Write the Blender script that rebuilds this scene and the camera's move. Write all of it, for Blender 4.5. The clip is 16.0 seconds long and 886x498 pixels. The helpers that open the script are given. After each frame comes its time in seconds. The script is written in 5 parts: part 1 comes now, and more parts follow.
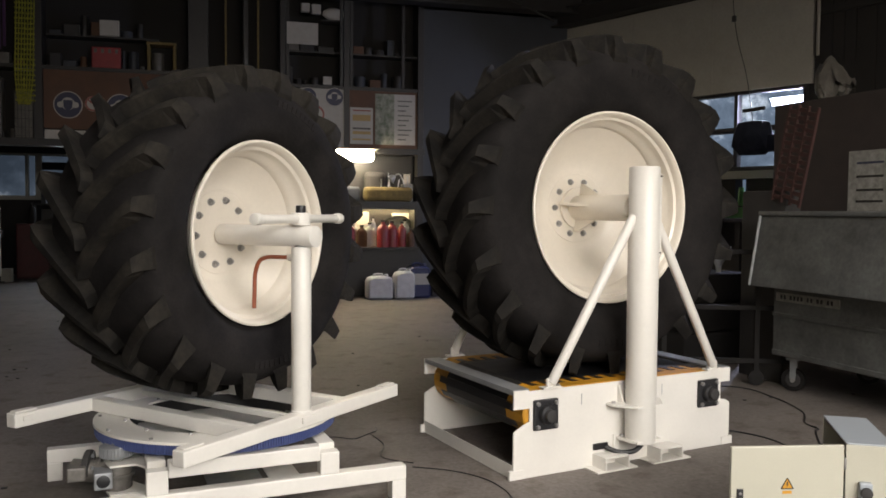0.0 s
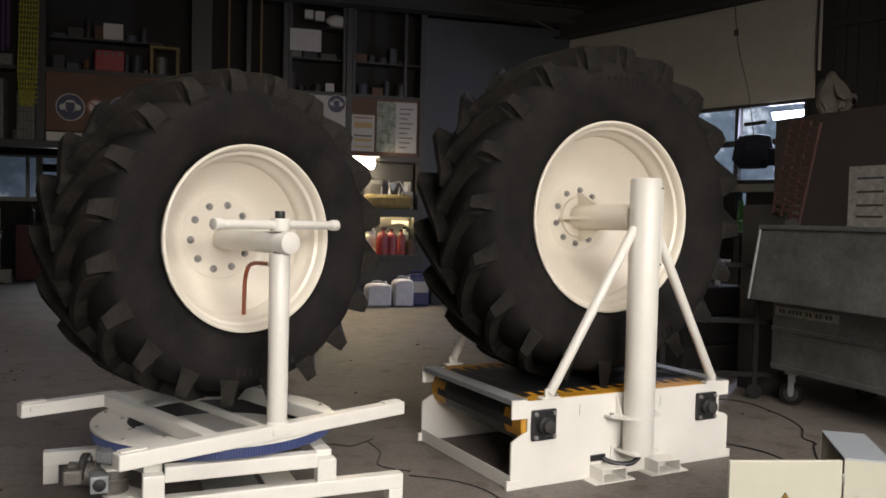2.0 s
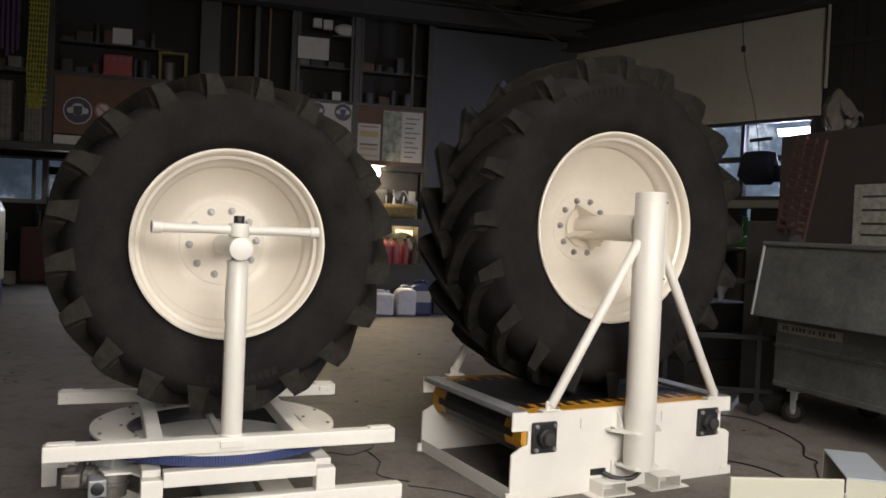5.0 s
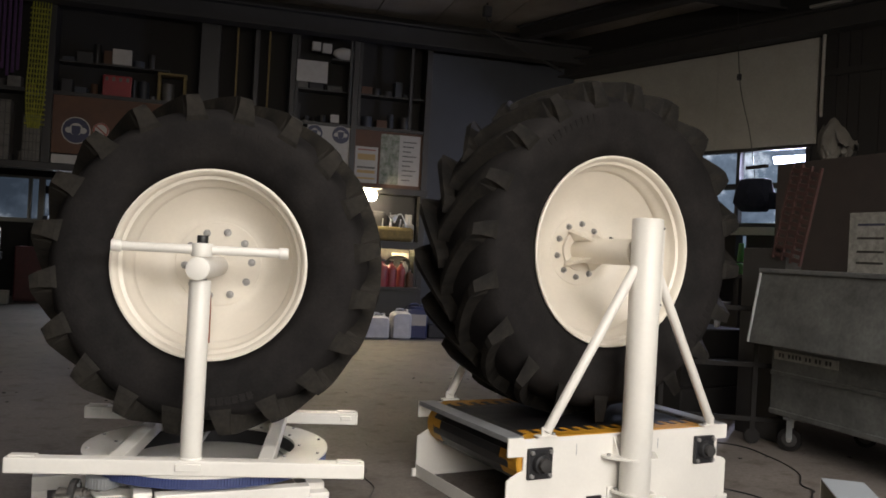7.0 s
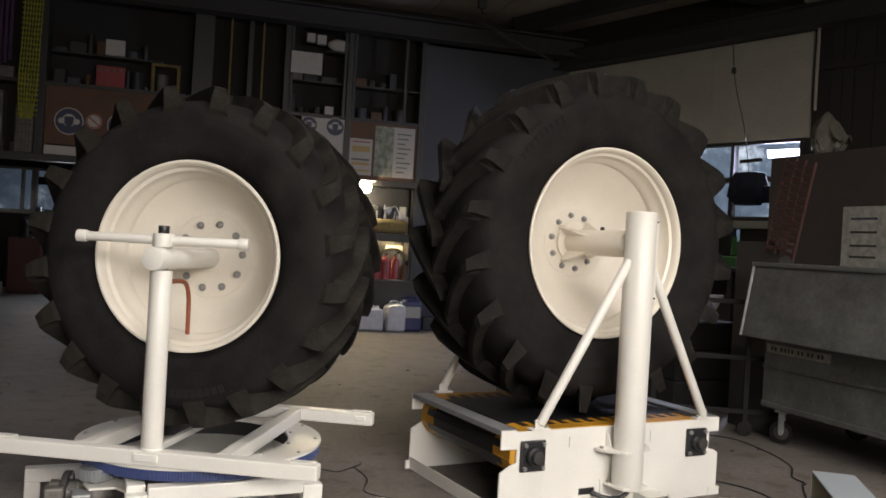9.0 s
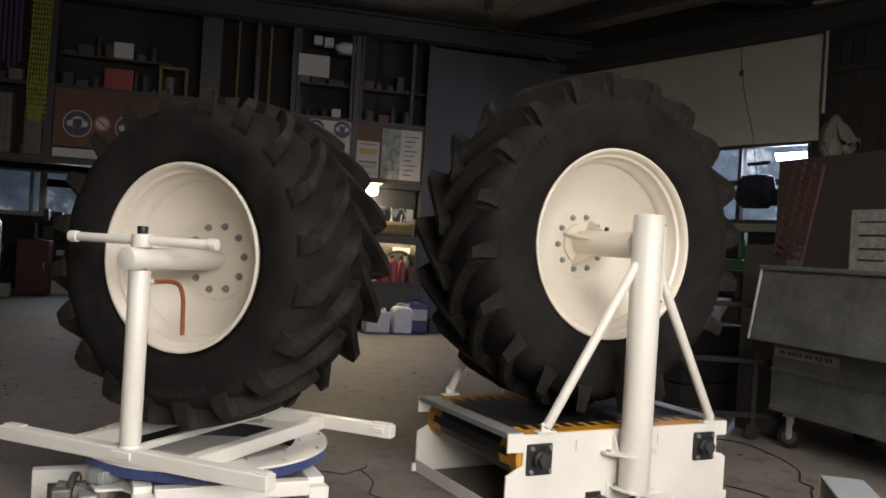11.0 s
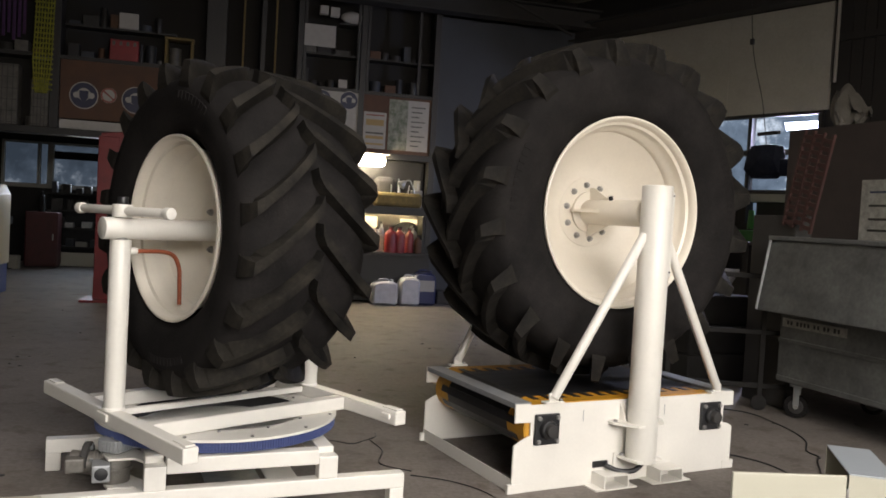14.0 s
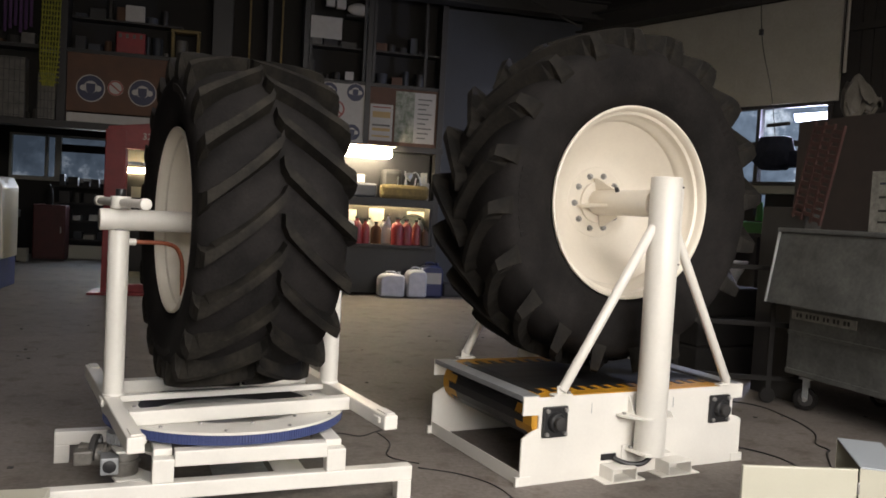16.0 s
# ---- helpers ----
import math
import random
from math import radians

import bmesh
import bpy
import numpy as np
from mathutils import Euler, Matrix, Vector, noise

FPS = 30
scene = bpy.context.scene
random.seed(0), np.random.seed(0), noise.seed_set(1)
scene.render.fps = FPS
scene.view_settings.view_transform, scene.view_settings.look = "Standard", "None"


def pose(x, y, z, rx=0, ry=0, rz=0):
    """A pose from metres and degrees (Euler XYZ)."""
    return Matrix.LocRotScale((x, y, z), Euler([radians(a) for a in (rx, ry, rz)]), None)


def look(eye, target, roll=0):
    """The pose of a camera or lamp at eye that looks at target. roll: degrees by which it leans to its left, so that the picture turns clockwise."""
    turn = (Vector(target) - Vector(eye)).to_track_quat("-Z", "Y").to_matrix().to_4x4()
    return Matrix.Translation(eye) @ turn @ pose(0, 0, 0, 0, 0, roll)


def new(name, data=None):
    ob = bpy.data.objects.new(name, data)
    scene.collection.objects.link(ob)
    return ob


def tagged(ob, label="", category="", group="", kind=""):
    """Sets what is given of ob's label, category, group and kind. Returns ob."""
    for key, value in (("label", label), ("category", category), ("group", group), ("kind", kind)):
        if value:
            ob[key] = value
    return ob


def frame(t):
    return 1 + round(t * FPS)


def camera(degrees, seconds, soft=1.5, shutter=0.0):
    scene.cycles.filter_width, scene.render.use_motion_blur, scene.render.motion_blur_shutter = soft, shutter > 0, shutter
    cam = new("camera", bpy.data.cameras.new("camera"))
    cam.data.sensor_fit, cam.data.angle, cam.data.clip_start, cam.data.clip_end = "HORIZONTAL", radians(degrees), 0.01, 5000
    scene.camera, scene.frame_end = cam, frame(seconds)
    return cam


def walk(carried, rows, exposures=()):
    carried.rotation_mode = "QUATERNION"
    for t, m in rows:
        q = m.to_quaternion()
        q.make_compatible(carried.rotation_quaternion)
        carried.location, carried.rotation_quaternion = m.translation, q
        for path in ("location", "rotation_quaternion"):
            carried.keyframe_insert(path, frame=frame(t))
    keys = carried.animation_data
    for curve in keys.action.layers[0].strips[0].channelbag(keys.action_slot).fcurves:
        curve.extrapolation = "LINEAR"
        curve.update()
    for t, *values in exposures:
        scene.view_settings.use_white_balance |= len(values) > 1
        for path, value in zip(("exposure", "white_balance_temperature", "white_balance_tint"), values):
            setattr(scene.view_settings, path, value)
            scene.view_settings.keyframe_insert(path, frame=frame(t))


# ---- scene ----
cam = camera(57.13, 16.0, soft=1.7)
walk(cam, [
    (0, pose(0.011, -4.330, 1.413, 87.362, -0.421, -15.320)),
    (0.5, pose(0.011, -4.334, 1.415, 87.475, -0.541, -15.353)),
    (1, pose(0.009, -4.331, 1.414, 87.673, -0.772, -15.353)),
    (1.5, pose(0.008, -4.330, 1.415, 87.906, -1.018, -15.300)),
    (2, pose(0.001, -4.329, 1.414, 87.945, -1.367, -15.369)),
    (2.5, pose(0.002, -4.327, 1.416, 87.947, -1.575, -15.579)),
    (3, pose(0.002, -4.329, 1.416, 87.972, -1.691, -15.658)),
    (3.5, pose(0.003, -4.331, 1.416, 88.101, -1.796, -15.531)),
    (4, pose(0.004, -4.330, 1.414, 88.170, -2.020, -15.421)),
    (6.5, pose(-0.005, -4.322, 1.413, 89.996, -3.010, -15.039)),
    (7, pose(-0.005, -4.321, 1.414, 90.314, -3.097, -15.397)),
    (7.5, pose(-0.002, -4.318, 1.417, 90.255, -3.192, -15.742)),
    (8, pose(-0.004, -4.318, 1.418, 90.055, -3.324, -15.919)),
    (8.5, pose(-0.005, -4.320, 1.417, 89.892, -3.275, -15.843)),
    (9, pose(-0.003, -4.321, 1.417, 89.794, -3.274, -15.791)),
    (11.5, pose(-0.001, -4.318, 1.417, 89.966, -3.375, -15.006)),
    (12, pose(0.000, -4.320, 1.418, 89.934, -3.368, -14.739)),
    (12.5, pose(-0.001, -4.318, 1.416, 89.590, -3.400, -14.777)),
    (13, pose(0.002, -4.321, 1.414, 89.233, -3.335, -14.896)),
    (13.5, pose(-0.001, -4.323, 1.417, 88.454, -3.269, -14.944)),
    (14, pose(-0.004, -4.317, 1.418, 87.890, -3.242, -14.798)),
    (14.5, pose(-0.007, -4.304, 1.418, 87.663, -3.292, -14.676)),
    (15, pose(-0.006, -4.300, 1.414, 87.481, -3.223, -14.485)),
    (15.5, pose(-0.004, -4.298, 1.418, 87.332, -3.135, -14.338)),
    (16, pose(-0.005, -4.298, 1.416, 87.332, -3.162, -14.340)),
], exposures=((0, 0.0), (9.5, 0.0), (12.0, 0.09), (16.0, 0.12)))

# ---- world, light, exposure ----
world = bpy.data.worlds.new("world")
scene.world = world
world.use_nodes = True
wn = world.node_tree
sky = wn.nodes.new("ShaderNodeTexSky")
sky.sky_type, sky.sun_disc = "NISHITA", False
sky.sun_elevation, sky.sun_rotation = radians(32), radians(200)
wn.links.new(sky.outputs[0], wn.nodes["Background"].inputs[0])
wn.nodes["Background"].inputs[1].default_value = 0.12


def area_light(name, m, sx, sy, power, colour):
    lamp = bpy.data.lights.new(name, "AREA")
    lamp.shape, lamp.size, lamp.size_y, lamp.energy, lamp.color = "RECTANGLE", sx, sy, power, colour
    ob = new(name, lamp)
    ob.matrix_world = m
    return ob


# added lamps: one behind the camera cut by an unseen lintel, one overhead
area_light("door_daylight", look((2.9, -8.6, 3.95), (1.7, 0, 1.0)), 7.4, 2.5, 1370, (1.0, 0.94, 0.88))
area_light("roof_daylight", look((1.1, -2.6, 6.35), (1.1, -2.2, 0.0)), 3.0, 2.4, 190, (1.0, 0.93, 0.85))
# cold daylight in the window openings
area_light("window_daylight", look((7.78, 5.58, 3.02), (3.0, 3.6, 0.2)), 0.5, 0.12, 190, (0.68, 0.72, 1.0))
area_light("bay_daylight", look((-2.2, 14.8, 2.1), (-1.6, 9.0, 0.0)), 2.4, 0.9, 60, (0.75, 0.84, 1.0))


# ---- materials ----
def mat(name, colour, rough=0.5, metal=0.0, vary=0.25, scale=6.0, bump=0.0, fine=120.0, tint=None, coat=0.0, spec=0.5, lo=0.3, hi=0.68):
    """A surface with stains at one scale and grain at another."""
    m = bpy.data.materials.new(name)
    m.use_nodes = True
    nt = m.node_tree
    b = nt.nodes["Principled BSDF"]
    b.inputs["Metallic"].default_value = metal
    b.inputs["Coat Weight"].default_value = coat
    b.inputs["Specular IOR Level"].default_value = spec
    tc = nt.nodes.new("ShaderNodeTexCoord")
    big = nt.nodes.new("ShaderNodeTexNoise")
    big.inputs["Scale"].default_value, big.inputs["Detail"].default_value, big.inputs["Roughness"].default_value = scale, 6, 0.65
    small = nt.nodes.new("ShaderNodeTexNoise")
    small.inputs["Scale"].default_value, small.inputs["Detail"].default_value = fine, 3
    nt.links.new(tc.outputs["Object"], big.inputs["Vector"])
    nt.links.new(tc.outputs["Object"], small.inputs["Vector"])
    ramp = nt.nodes.new("ShaderNodeValToRGB")
    low = tint if tint else [c * (1 - vary) for c in colour]
    ramp.color_ramp.elements[0].position, ramp.color_ramp.elements[1].position = lo, hi
    ramp.color_ramp.elements[0].color, ramp.color_ramp.elements[1].color = (*low, 1), (*colour, 1)
    nt.links.new(big.outputs["Fac"], ramp.inputs["Fac"])
    mul = nt.nodes.new("ShaderNodeMixRGB")
    mul.blend_type = "MULTIPLY"
    mul.inputs[0].default_value = min(1.0, vary)
    nt.links.new(ramp.outputs[0], mul.inputs[1])
    nt.links.new(small.outputs["Fac"], mul.inputs[2])
    nt.links.new(mul.outputs[0], b.inputs["Base Color"])
    rr = nt.nodes.new("ShaderNodeMapRange")
    rr.inputs[3].default_value, rr.inputs[4].default_value = max(0.03, rough - 0.12), min(1.0, rough + 0.12)
    nt.links.new(big.outputs["Fac"], rr.inputs[0])
    nt.links.new(rr.outputs[0], b.inputs["Roughness"])
    if bump:
        bp = nt.nodes.new("ShaderNodeBump")
        bp.inputs["Strength"].default_value, bp.inputs["Distance"].default_value = bump, 0.004
        nt.links.new(small.outputs["Fac"], bp.inputs["Height"])
        nt.links.new(bp.outputs[0], b.inputs["Normal"])
    return m


def glow(name, colour, strength):
    m = bpy.data.materials.new(name)
    m.use_nodes = True
    b = m.node_tree.nodes["Principled BSDF"]
    b.inputs["Base Color"].default_value = (*colour, 1)
    b.inputs["Emission Color"].default_value = (*colour, 1)
    b.inputs["Emission Strength"].default_value = strength
    return m


WHITE = mat("white_paint", (0.72, 0.695, 0.645), 0.38, vary=0.08, scale=3, bump=0.05, fine=60)
CREAM = mat("cream_paint", (0.73, 0.675, 0.585), 0.36, vary=0.08, scale=3, bump=0.05, fine=60)
RUBBER = mat("rubber", (0.026, 0.0232, 0.0225), 0.82, vary=0.5, scale=4, bump=0.3, fine=80, tint=(0.0115, 0.0105, 0.0105), spec=0.10, lo=0.38, hi=0.70)
TREAD = mat("worn_rubber", (0.036, 0.0315, 0.0255), 0.78, vary=0.55, scale=8, bump=0.4, fine=60, tint=(0.0115, 0.0105, 0.0098), spec=0.14, lo=0.40, hi=0.72)
STEEL = mat("steel", (0.40, 0.39, 0.38), 0.45, 0.7, vary=0.3, scale=20)
GALV = mat("galvanised_steel", (0.42, 0.44, 0.45), 0.42, 0.85, vary=0.3, scale=14, bump=0.1, fine=50)
BLUE = mat("blue_paint", (0.055, 0.075, 0.20), 0.45, vary=0.2, scale=8)
BLACK = mat("black_paint", (0.018, 0.018, 0.02), 0.4, vary=0.3, scale=10, bump=0.1)
YELLOW = mat("yellow_paint", (0.62, 0.30, 0.02), 0.5, vary=0.25, scale=9)
CAST = mat("dull_cast_metal", (0.20, 0.185, 0.165), 0.5, 0.25, vary=0.4, scale=22, bump=0.2, fine=70)
COPPER = mat("rust_red_pipe", (0.30, 0.075, 0.03), 0.45, vary=0.3, scale=30)
CONCRETE = mat("concrete", (0.265, 0.236, 0.212), 0.72, vary=0.45, scale=0.9, bump=0.35, fine=45, tint=(0.150, 0.130, 0.115))
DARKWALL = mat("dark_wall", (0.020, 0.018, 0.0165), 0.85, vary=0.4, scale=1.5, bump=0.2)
PANEL = mat("grey_panel", (0.35, 0.335, 0.295), 0.6, vary=0.2, scale=1.2, bump=0.1, fine=30)


# ---- mesh helpers ----
def part(name, bm, material, parent, label="", smooth=False, m=None):
    me = bpy.data.meshes.new(name)
    bmesh.ops.recalc_face_normals(bm, faces=bm.faces)
    bm.to_mesh(me)
    bm.free()
    me.materials.append(material)
    if smooth:
        me.polygons.foreach_set("use_smooth", [True] * len(me.polygons))
        me.set_sharp_from_angle(angle=radians(38))
    ob = new(name, me)
    if parent:
        ob.parent = parent
    if m is not None:
        ob.matrix_basis = m
    if label:
        tagged(ob, label)
    return ob


def thing(name, label, category, group="", m=None, kind=""):
    ob = new(name)
    ob.empty_display_size = 0.1
    if m is not None:
        ob.matrix_basis = m
    return tagged(ob, label, category, group, kind)


def bx(bm, x0, x1, y0, y1, z0, z1, bev=0.004):
    t = bmesh.new()
    bmesh.ops.create_cube(t, size=1)
    for v in t.verts:
        v.co = Vector(((x0 + x1) / 2 + v.co.x * (x1 - x0), (y0 + y1) / 2 + v.co.y * (y1 - y0), (z0 + z1) / 2 + v.co.z * (z1 - z0)))
    if bev:
        bmesh.ops.bevel(t, geom=t.edges[:], offset=bev, segments=2, affect="EDGES", profile=0.5)
    join(bm, t)
    return bm


def join(bm, t, m=None):
    if m is not None:
        t.transform(m)
    me = bpy.data.meshes.new("tmp")
    t.to_mesh(me)
    t.free()
    bm.from_mesh(me)
    bpy.data.meshes.remove(me)


def box(x0, x1, y0, y1, z0, z1, bev=0.004):
    return bx(bmesh.new(), x0, x1, y0, y1, z0, z1, bev)


def cyl(bm, p0, p1, r, seg=28, r2=None, bev=0.003):
    p0, p1 = Vector(p0), Vector(p1)
    t = bmesh.new()
    bmesh.ops.create_cone(t, cap_ends=True, segments=seg, radius1=r, radius2=r if r2 is None else r2, depth=(p1 - p0).length)
    if bev:
        rim = [e for e in t.edges if any(len(f.verts) > 4 for f in e.link_faces)]
        bmesh.ops.bevel(t, geom=rim, offset=bev, segments=2, affect="EDGES", profile=0.5)
    join(bm, t, Matrix.Translation((p0 + p1) / 2) @ (p1 - p0).to_track_quat("Z", "Y").to_matrix().to_4x4())
    return bm


def rod(p0, p1, r, seg=28, r2=None, bev=0.003):
    return cyl(bmesh.new(), p0, p1, r, seg, r2, bev)


def lathe(bm, prof, seg=96, closed=False):
    """Turns (radius, y) points round the y axis."""
    rings = []
    for r, y in prof:
        rings.append([bm.verts.new((r * math.cos(2 * math.pi * i / seg), y, r * math.sin(2 * math.pi * i / seg))) for i in range(seg)])
    if closed:
        rings.append(rings[0])
    for a, b in zip(rings, rings[1:]):
        for i in range(seg):
            j = (i + 1) % seg
            bm.faces.new((a[i], a[j], b[j], b[i]))
    return bm


def sweep(bm, pts, r, seg=10):
    """A round pipe or cable through the points."""
    pts = [Vector(p) for p in pts]
    fine = []
    for i in range(len(pts) - 1):
        a, b, c, d = pts[max(i - 1, 0)], pts[i], pts[i + 1], pts[min(i + 2, len(pts) - 1)]
        for k in range(6):
            u = k / 6
            fine.append(0.5 * (2 * b + (c - a) * u + (2 * a - 5 * b + 4 * c - d) * u * u + (3 * b - a - 3 * c + d) * u ** 3))
    fine.append(pts[-1])
    rings = []
    side = None
    for i, p in enumerate(fine):
        d = (fine[min(i + 1, len(fine) - 1)] - fine[max(i - 1, 0)]).normalized()
        if side is None:
            side = d.orthogonal().normalized()
        side = (side - d * side.dot(d)).normalized()
        up = d.cross(side)
        rings.append([bm.verts.new(p + r * (math.cos(2 * math.pi * k / seg) * side + math.sin(2 * math.pi * k / seg) * up)) for k in range(seg)])
    for a, b in zip(rings, rings[1:]):
        for k in range(seg):
            j = (k + 1) % seg
            bm.faces.new((a[k], a[j], b[j], b[k]))
    bm.faces.new(rings[0])
    bm.faces.new(rings[-1])
    return bm


def extrude(bm, outline, y0, y1, bev=0.0):
    """A plate: an (x, z) outline drawn out from y0 to y1."""
    t = bmesh.new()
    a = [t.verts.new((x, y0, z)) for x, z in outline]
    b = [t.verts.new((x, y1, z)) for x, z in outline]
    n = len(outline)
    t.faces.new(a)
    t.faces.new(b[::-1])
    for i in range(n):
        t.faces.new((a[i], b[i], b[(i + 1) % n], a[(i + 1) % n]))
    bmesh.ops.recalc_face_normals(t, faces=t.faces)
    if bev:
        bmesh.ops.bevel(t, geom=t.edges[:], offset=bev, segments=1, affect="EDGES")
    join(bm, t)
    return bm


# ---- the hall ----
BROWN = mat("brown_board", (0.105, 0.048, 0.024), 0.7, vary=0.3, scale=4, bump=0.1)
CEIL = mat("roof_boards", (0.40, 0.355, 0.295), 0.85, vary=0.35, scale=1.5, bump=0.2)
BEAM = mat("dark_steel", (0.040, 0.037, 0.036), 0.75, vary=0.4, scale=5, bump=0.15)
LABEL = mat("dirty_label", (0.40, 0.39, 0.36), 0.8, vary=0.5, scale=14, bump=0.1)
UMBER = mat("dark_umber_paint", (0.046, 0.034, 0.031), 0.8, vary=0.45, scale=4, bump=0.2)
# near-black matt tone for the trolley, crates, blind and vice
NEARBLACK = mat("near_black_matt", (0.020, 0.0185, 0.018), 0.85, vary=0.4, scale=6, bump=0.15, spec=0.2)
SLATE = mat("slate_blue_paint", (0.036, 0.041, 0.052), 0.6, vary=0.3, scale=2, bump=0.1)
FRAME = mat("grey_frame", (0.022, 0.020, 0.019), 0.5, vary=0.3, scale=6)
PAPER = mat("paper", (0.39, 0.37, 0.335), 0.8, vary=0.12, scale=12)
RED = mat("red_paint", (0.25, 0.018, 0.022), 0.45, vary=0.3, scale=5)
OXBLOOD = mat("dark_red_enamel", (0.085, 0.012, 0.014), 0.55, vary=0.4, scale=5, bump=0.1)
SIGNBLUE = mat("sign_blue", (0.024, 0.027, 0.062), 0.5, vary=0.15)
SIGNRED = mat("sign_red", (0.26, 0.06, 0.045), 0.5, vary=0.15)
PLASTIC = mat("white_plastic", (0.52, 0.52, 0.55), 0.45, vary=0.2, scale=10)
BLUEPLASTIC = mat("blue_plastic", (0.022, 0.030, 0.10), 0.4, vary=0.2, scale=8)
KHAKI = mat("khaki_cloth", (0.20, 0.145, 0.05), 0.85, vary=0.4, scale=14, bump=0.3)
NAVY = mat("dark_navy_cloth", (0.030, 0.034, 0.050), 0.95, vary=0.4, scale=9, bump=0.3, spec=0.1)
OCHRE = mat("ochre_ink", (0.36, 0.25, 0.11), 0.8, vary=0.1)
GREEN = mat("green_print", (0.36, 0.36, 0.30), 0.7, vary=0.3, scale=9, tint=(0.06, 0.085, 0.04))
NETGREEN = mat("yellow_webbing", (0.36, 0.35, 0.03), 0.8, vary=0.6, scale=20, bump=0.2)
PURPLE = mat("purple_webbing", (0.08, 0.03, 0.10), 0.8, vary=0.4, scale=20)
BRIGHTGREEN = mat("green_plastic", (0.035, 0.16, 0.03), 0.5, vary=0.2)
BEIGE = mat("beige_enamel", (0.43, 0.415, 0.34), 0.38, vary=0.06, scale=3, bump=0.04)
GREYTOP = mat("grey_enamel", (0.33, 0.36, 0.39), 0.45, vary=0.12, scale=4)
BINZINC = mat("weathered_zinc", (0.17, 0.175, 0.17), 0.62, 0.3, vary=0.5, scale=3.5, bump=0.3, fine=35, tint=(0.08, 0.08, 0.078))
RUST = mat("red_slat_paint", (0.066, 0.023, 0.020), 0.7, vary=0.5, scale=9)
RAIL = mat("dull_zinc", (0.36, 0.37, 0.38), 0.5, 0.4, vary=0.25, scale=10, bump=0.08, fine=50)
SHEET = mat("dusty_plastic", (0.15, 0.138, 0.12), 0.55, vary=0.5, scale=7, bump=0.3)
TUBE = glow("tube_light", (1.0, 0.84, 0.58), 75.0)
TUBEDIM = glow("shelf_light", (1.0, 0.78, 0.42), 95.0)
BACK = 9.45


def backdrop_material(name, strength):
    m = bpy.data.materials.new(name)
    m.use_nodes = True
    nt = m.node_tree
    b = nt.nodes["Principled BSDF"]
    tc = nt.nodes.new("ShaderNodeTexCoord")
    n = nt.nodes.new("ShaderNodeTexNoise")
    n.inputs["Scale"].default_value, n.inputs["Detail"].default_value, n.inputs["Roughness"].default_value = 0.8, 8, 0.7
    r = nt.nodes.new("ShaderNodeValToRGB")
    r.color_ramp.elements[0].position, r.color_ramp.elements[1].position = 0.42, 0.66
    r.color_ramp.elements[0].color, r.color_ramp.elements[1].color = (0.10, 0.135, 0.19, 1), (0.85, 0.95, 1.1, 1)
    e = r.color_ramp.elements.new(0.56)
    e.color = (0.19, 0.25, 0.34, 1)
    nt.links.new(tc.outputs["Object"], n.inputs["Vector"])
    nt.links.new(n.outputs["Fac"], r.inputs["Fac"])
    nt.links.new(r.outputs[0], b.inputs["Emission Color"])
    b.inputs["Emission Strength"].default_value = strength
    b.inputs["Base Color"].default_value = (0, 0, 0, 1)
    return m


OUTSIDE = backdrop_material("outside", 1.0)
YARD = backdrop_material("yard", 0.26)
GLASS = bpy.data.materials.new("glass")
GLASS.use_nodes = True
GLASS.node_tree.nodes["Principled BSDF"].inputs["Transmission Weight"].default_value = 1.0
GLASS.node_tree.nodes["Principled BSDF"].inputs["Roughness"].default_value = 0.02
GLASS.node_tree.nodes["Principled BSDF"].inputs["IOR"].default_value = 1.05


def concrete():
    """Floor: broad stains, soft dark spots and trowel grain."""
    nt = CONCRETE.node_tree
    b = nt.nodes["Principled BSDF"]
    src = b.inputs["Base Color"].links[0].from_socket
    tc = nt.nodes.new("ShaderNodeTexCoord")
    v = nt.nodes.new("ShaderNodeTexNoise")
    v.inputs["Scale"].default_value, v.inputs["Detail"].default_value = 5.5, 5
    r = nt.nodes.new("ShaderNodeValToRGB")
    r.color_ramp.elements[0].position, r.color_ramp.elements[1].position = 0.30, 0.46
    r.color_ramp.elements[0].color, r.color_ramp.elements[1].color = (0.66, 0.61, 0.56, 1), (1, 1, 1, 1)
    nt.links.new(tc.outputs["Object"], v.inputs["Vector"])
    nt.links.new(v.outputs["Fac"], r.inputs["Fac"])
    g = nt.nodes.new("ShaderNodeTexNoise")
    g.inputs["Scale"].default_value, g.inputs["Detail"].default_value, g.inputs["Roughness"].default_value = 28.0, 6, 0.7
    gr = nt.nodes.new("ShaderNodeValToRGB")
    gr.color_ramp.elements[0].position, gr.color_ramp.elements[1].position = 0.35, 0.65
    gr.color_ramp.elements[0].color, gr.color_ramp.elements[1].color = (0.72, 0.70, 0.68, 1), (1, 1, 1, 1)
    nt.links.new(tc.outputs["Object"], g.inputs["Vector"])
    nt.links.new(g.outputs["Fac"], gr.inputs["Fac"])
    for extra in (r, gr):
        mx = nt.nodes.new("ShaderNodeMixRGB")
        mx.blend_type, mx.inputs[0].default_value = "MULTIPLY", 1.0
        nt.links.new(src, mx.inputs[1])
        nt.links.new(extra.outputs[0], mx.inputs[2])
        src = mx.outputs[0]
    nt.links.new(src, b.inputs["Base Color"])


concrete()


def built(name, bm, material, label, category="wall"):
    return tagged(part(name, bm, material, None), label, category, kind="structure")


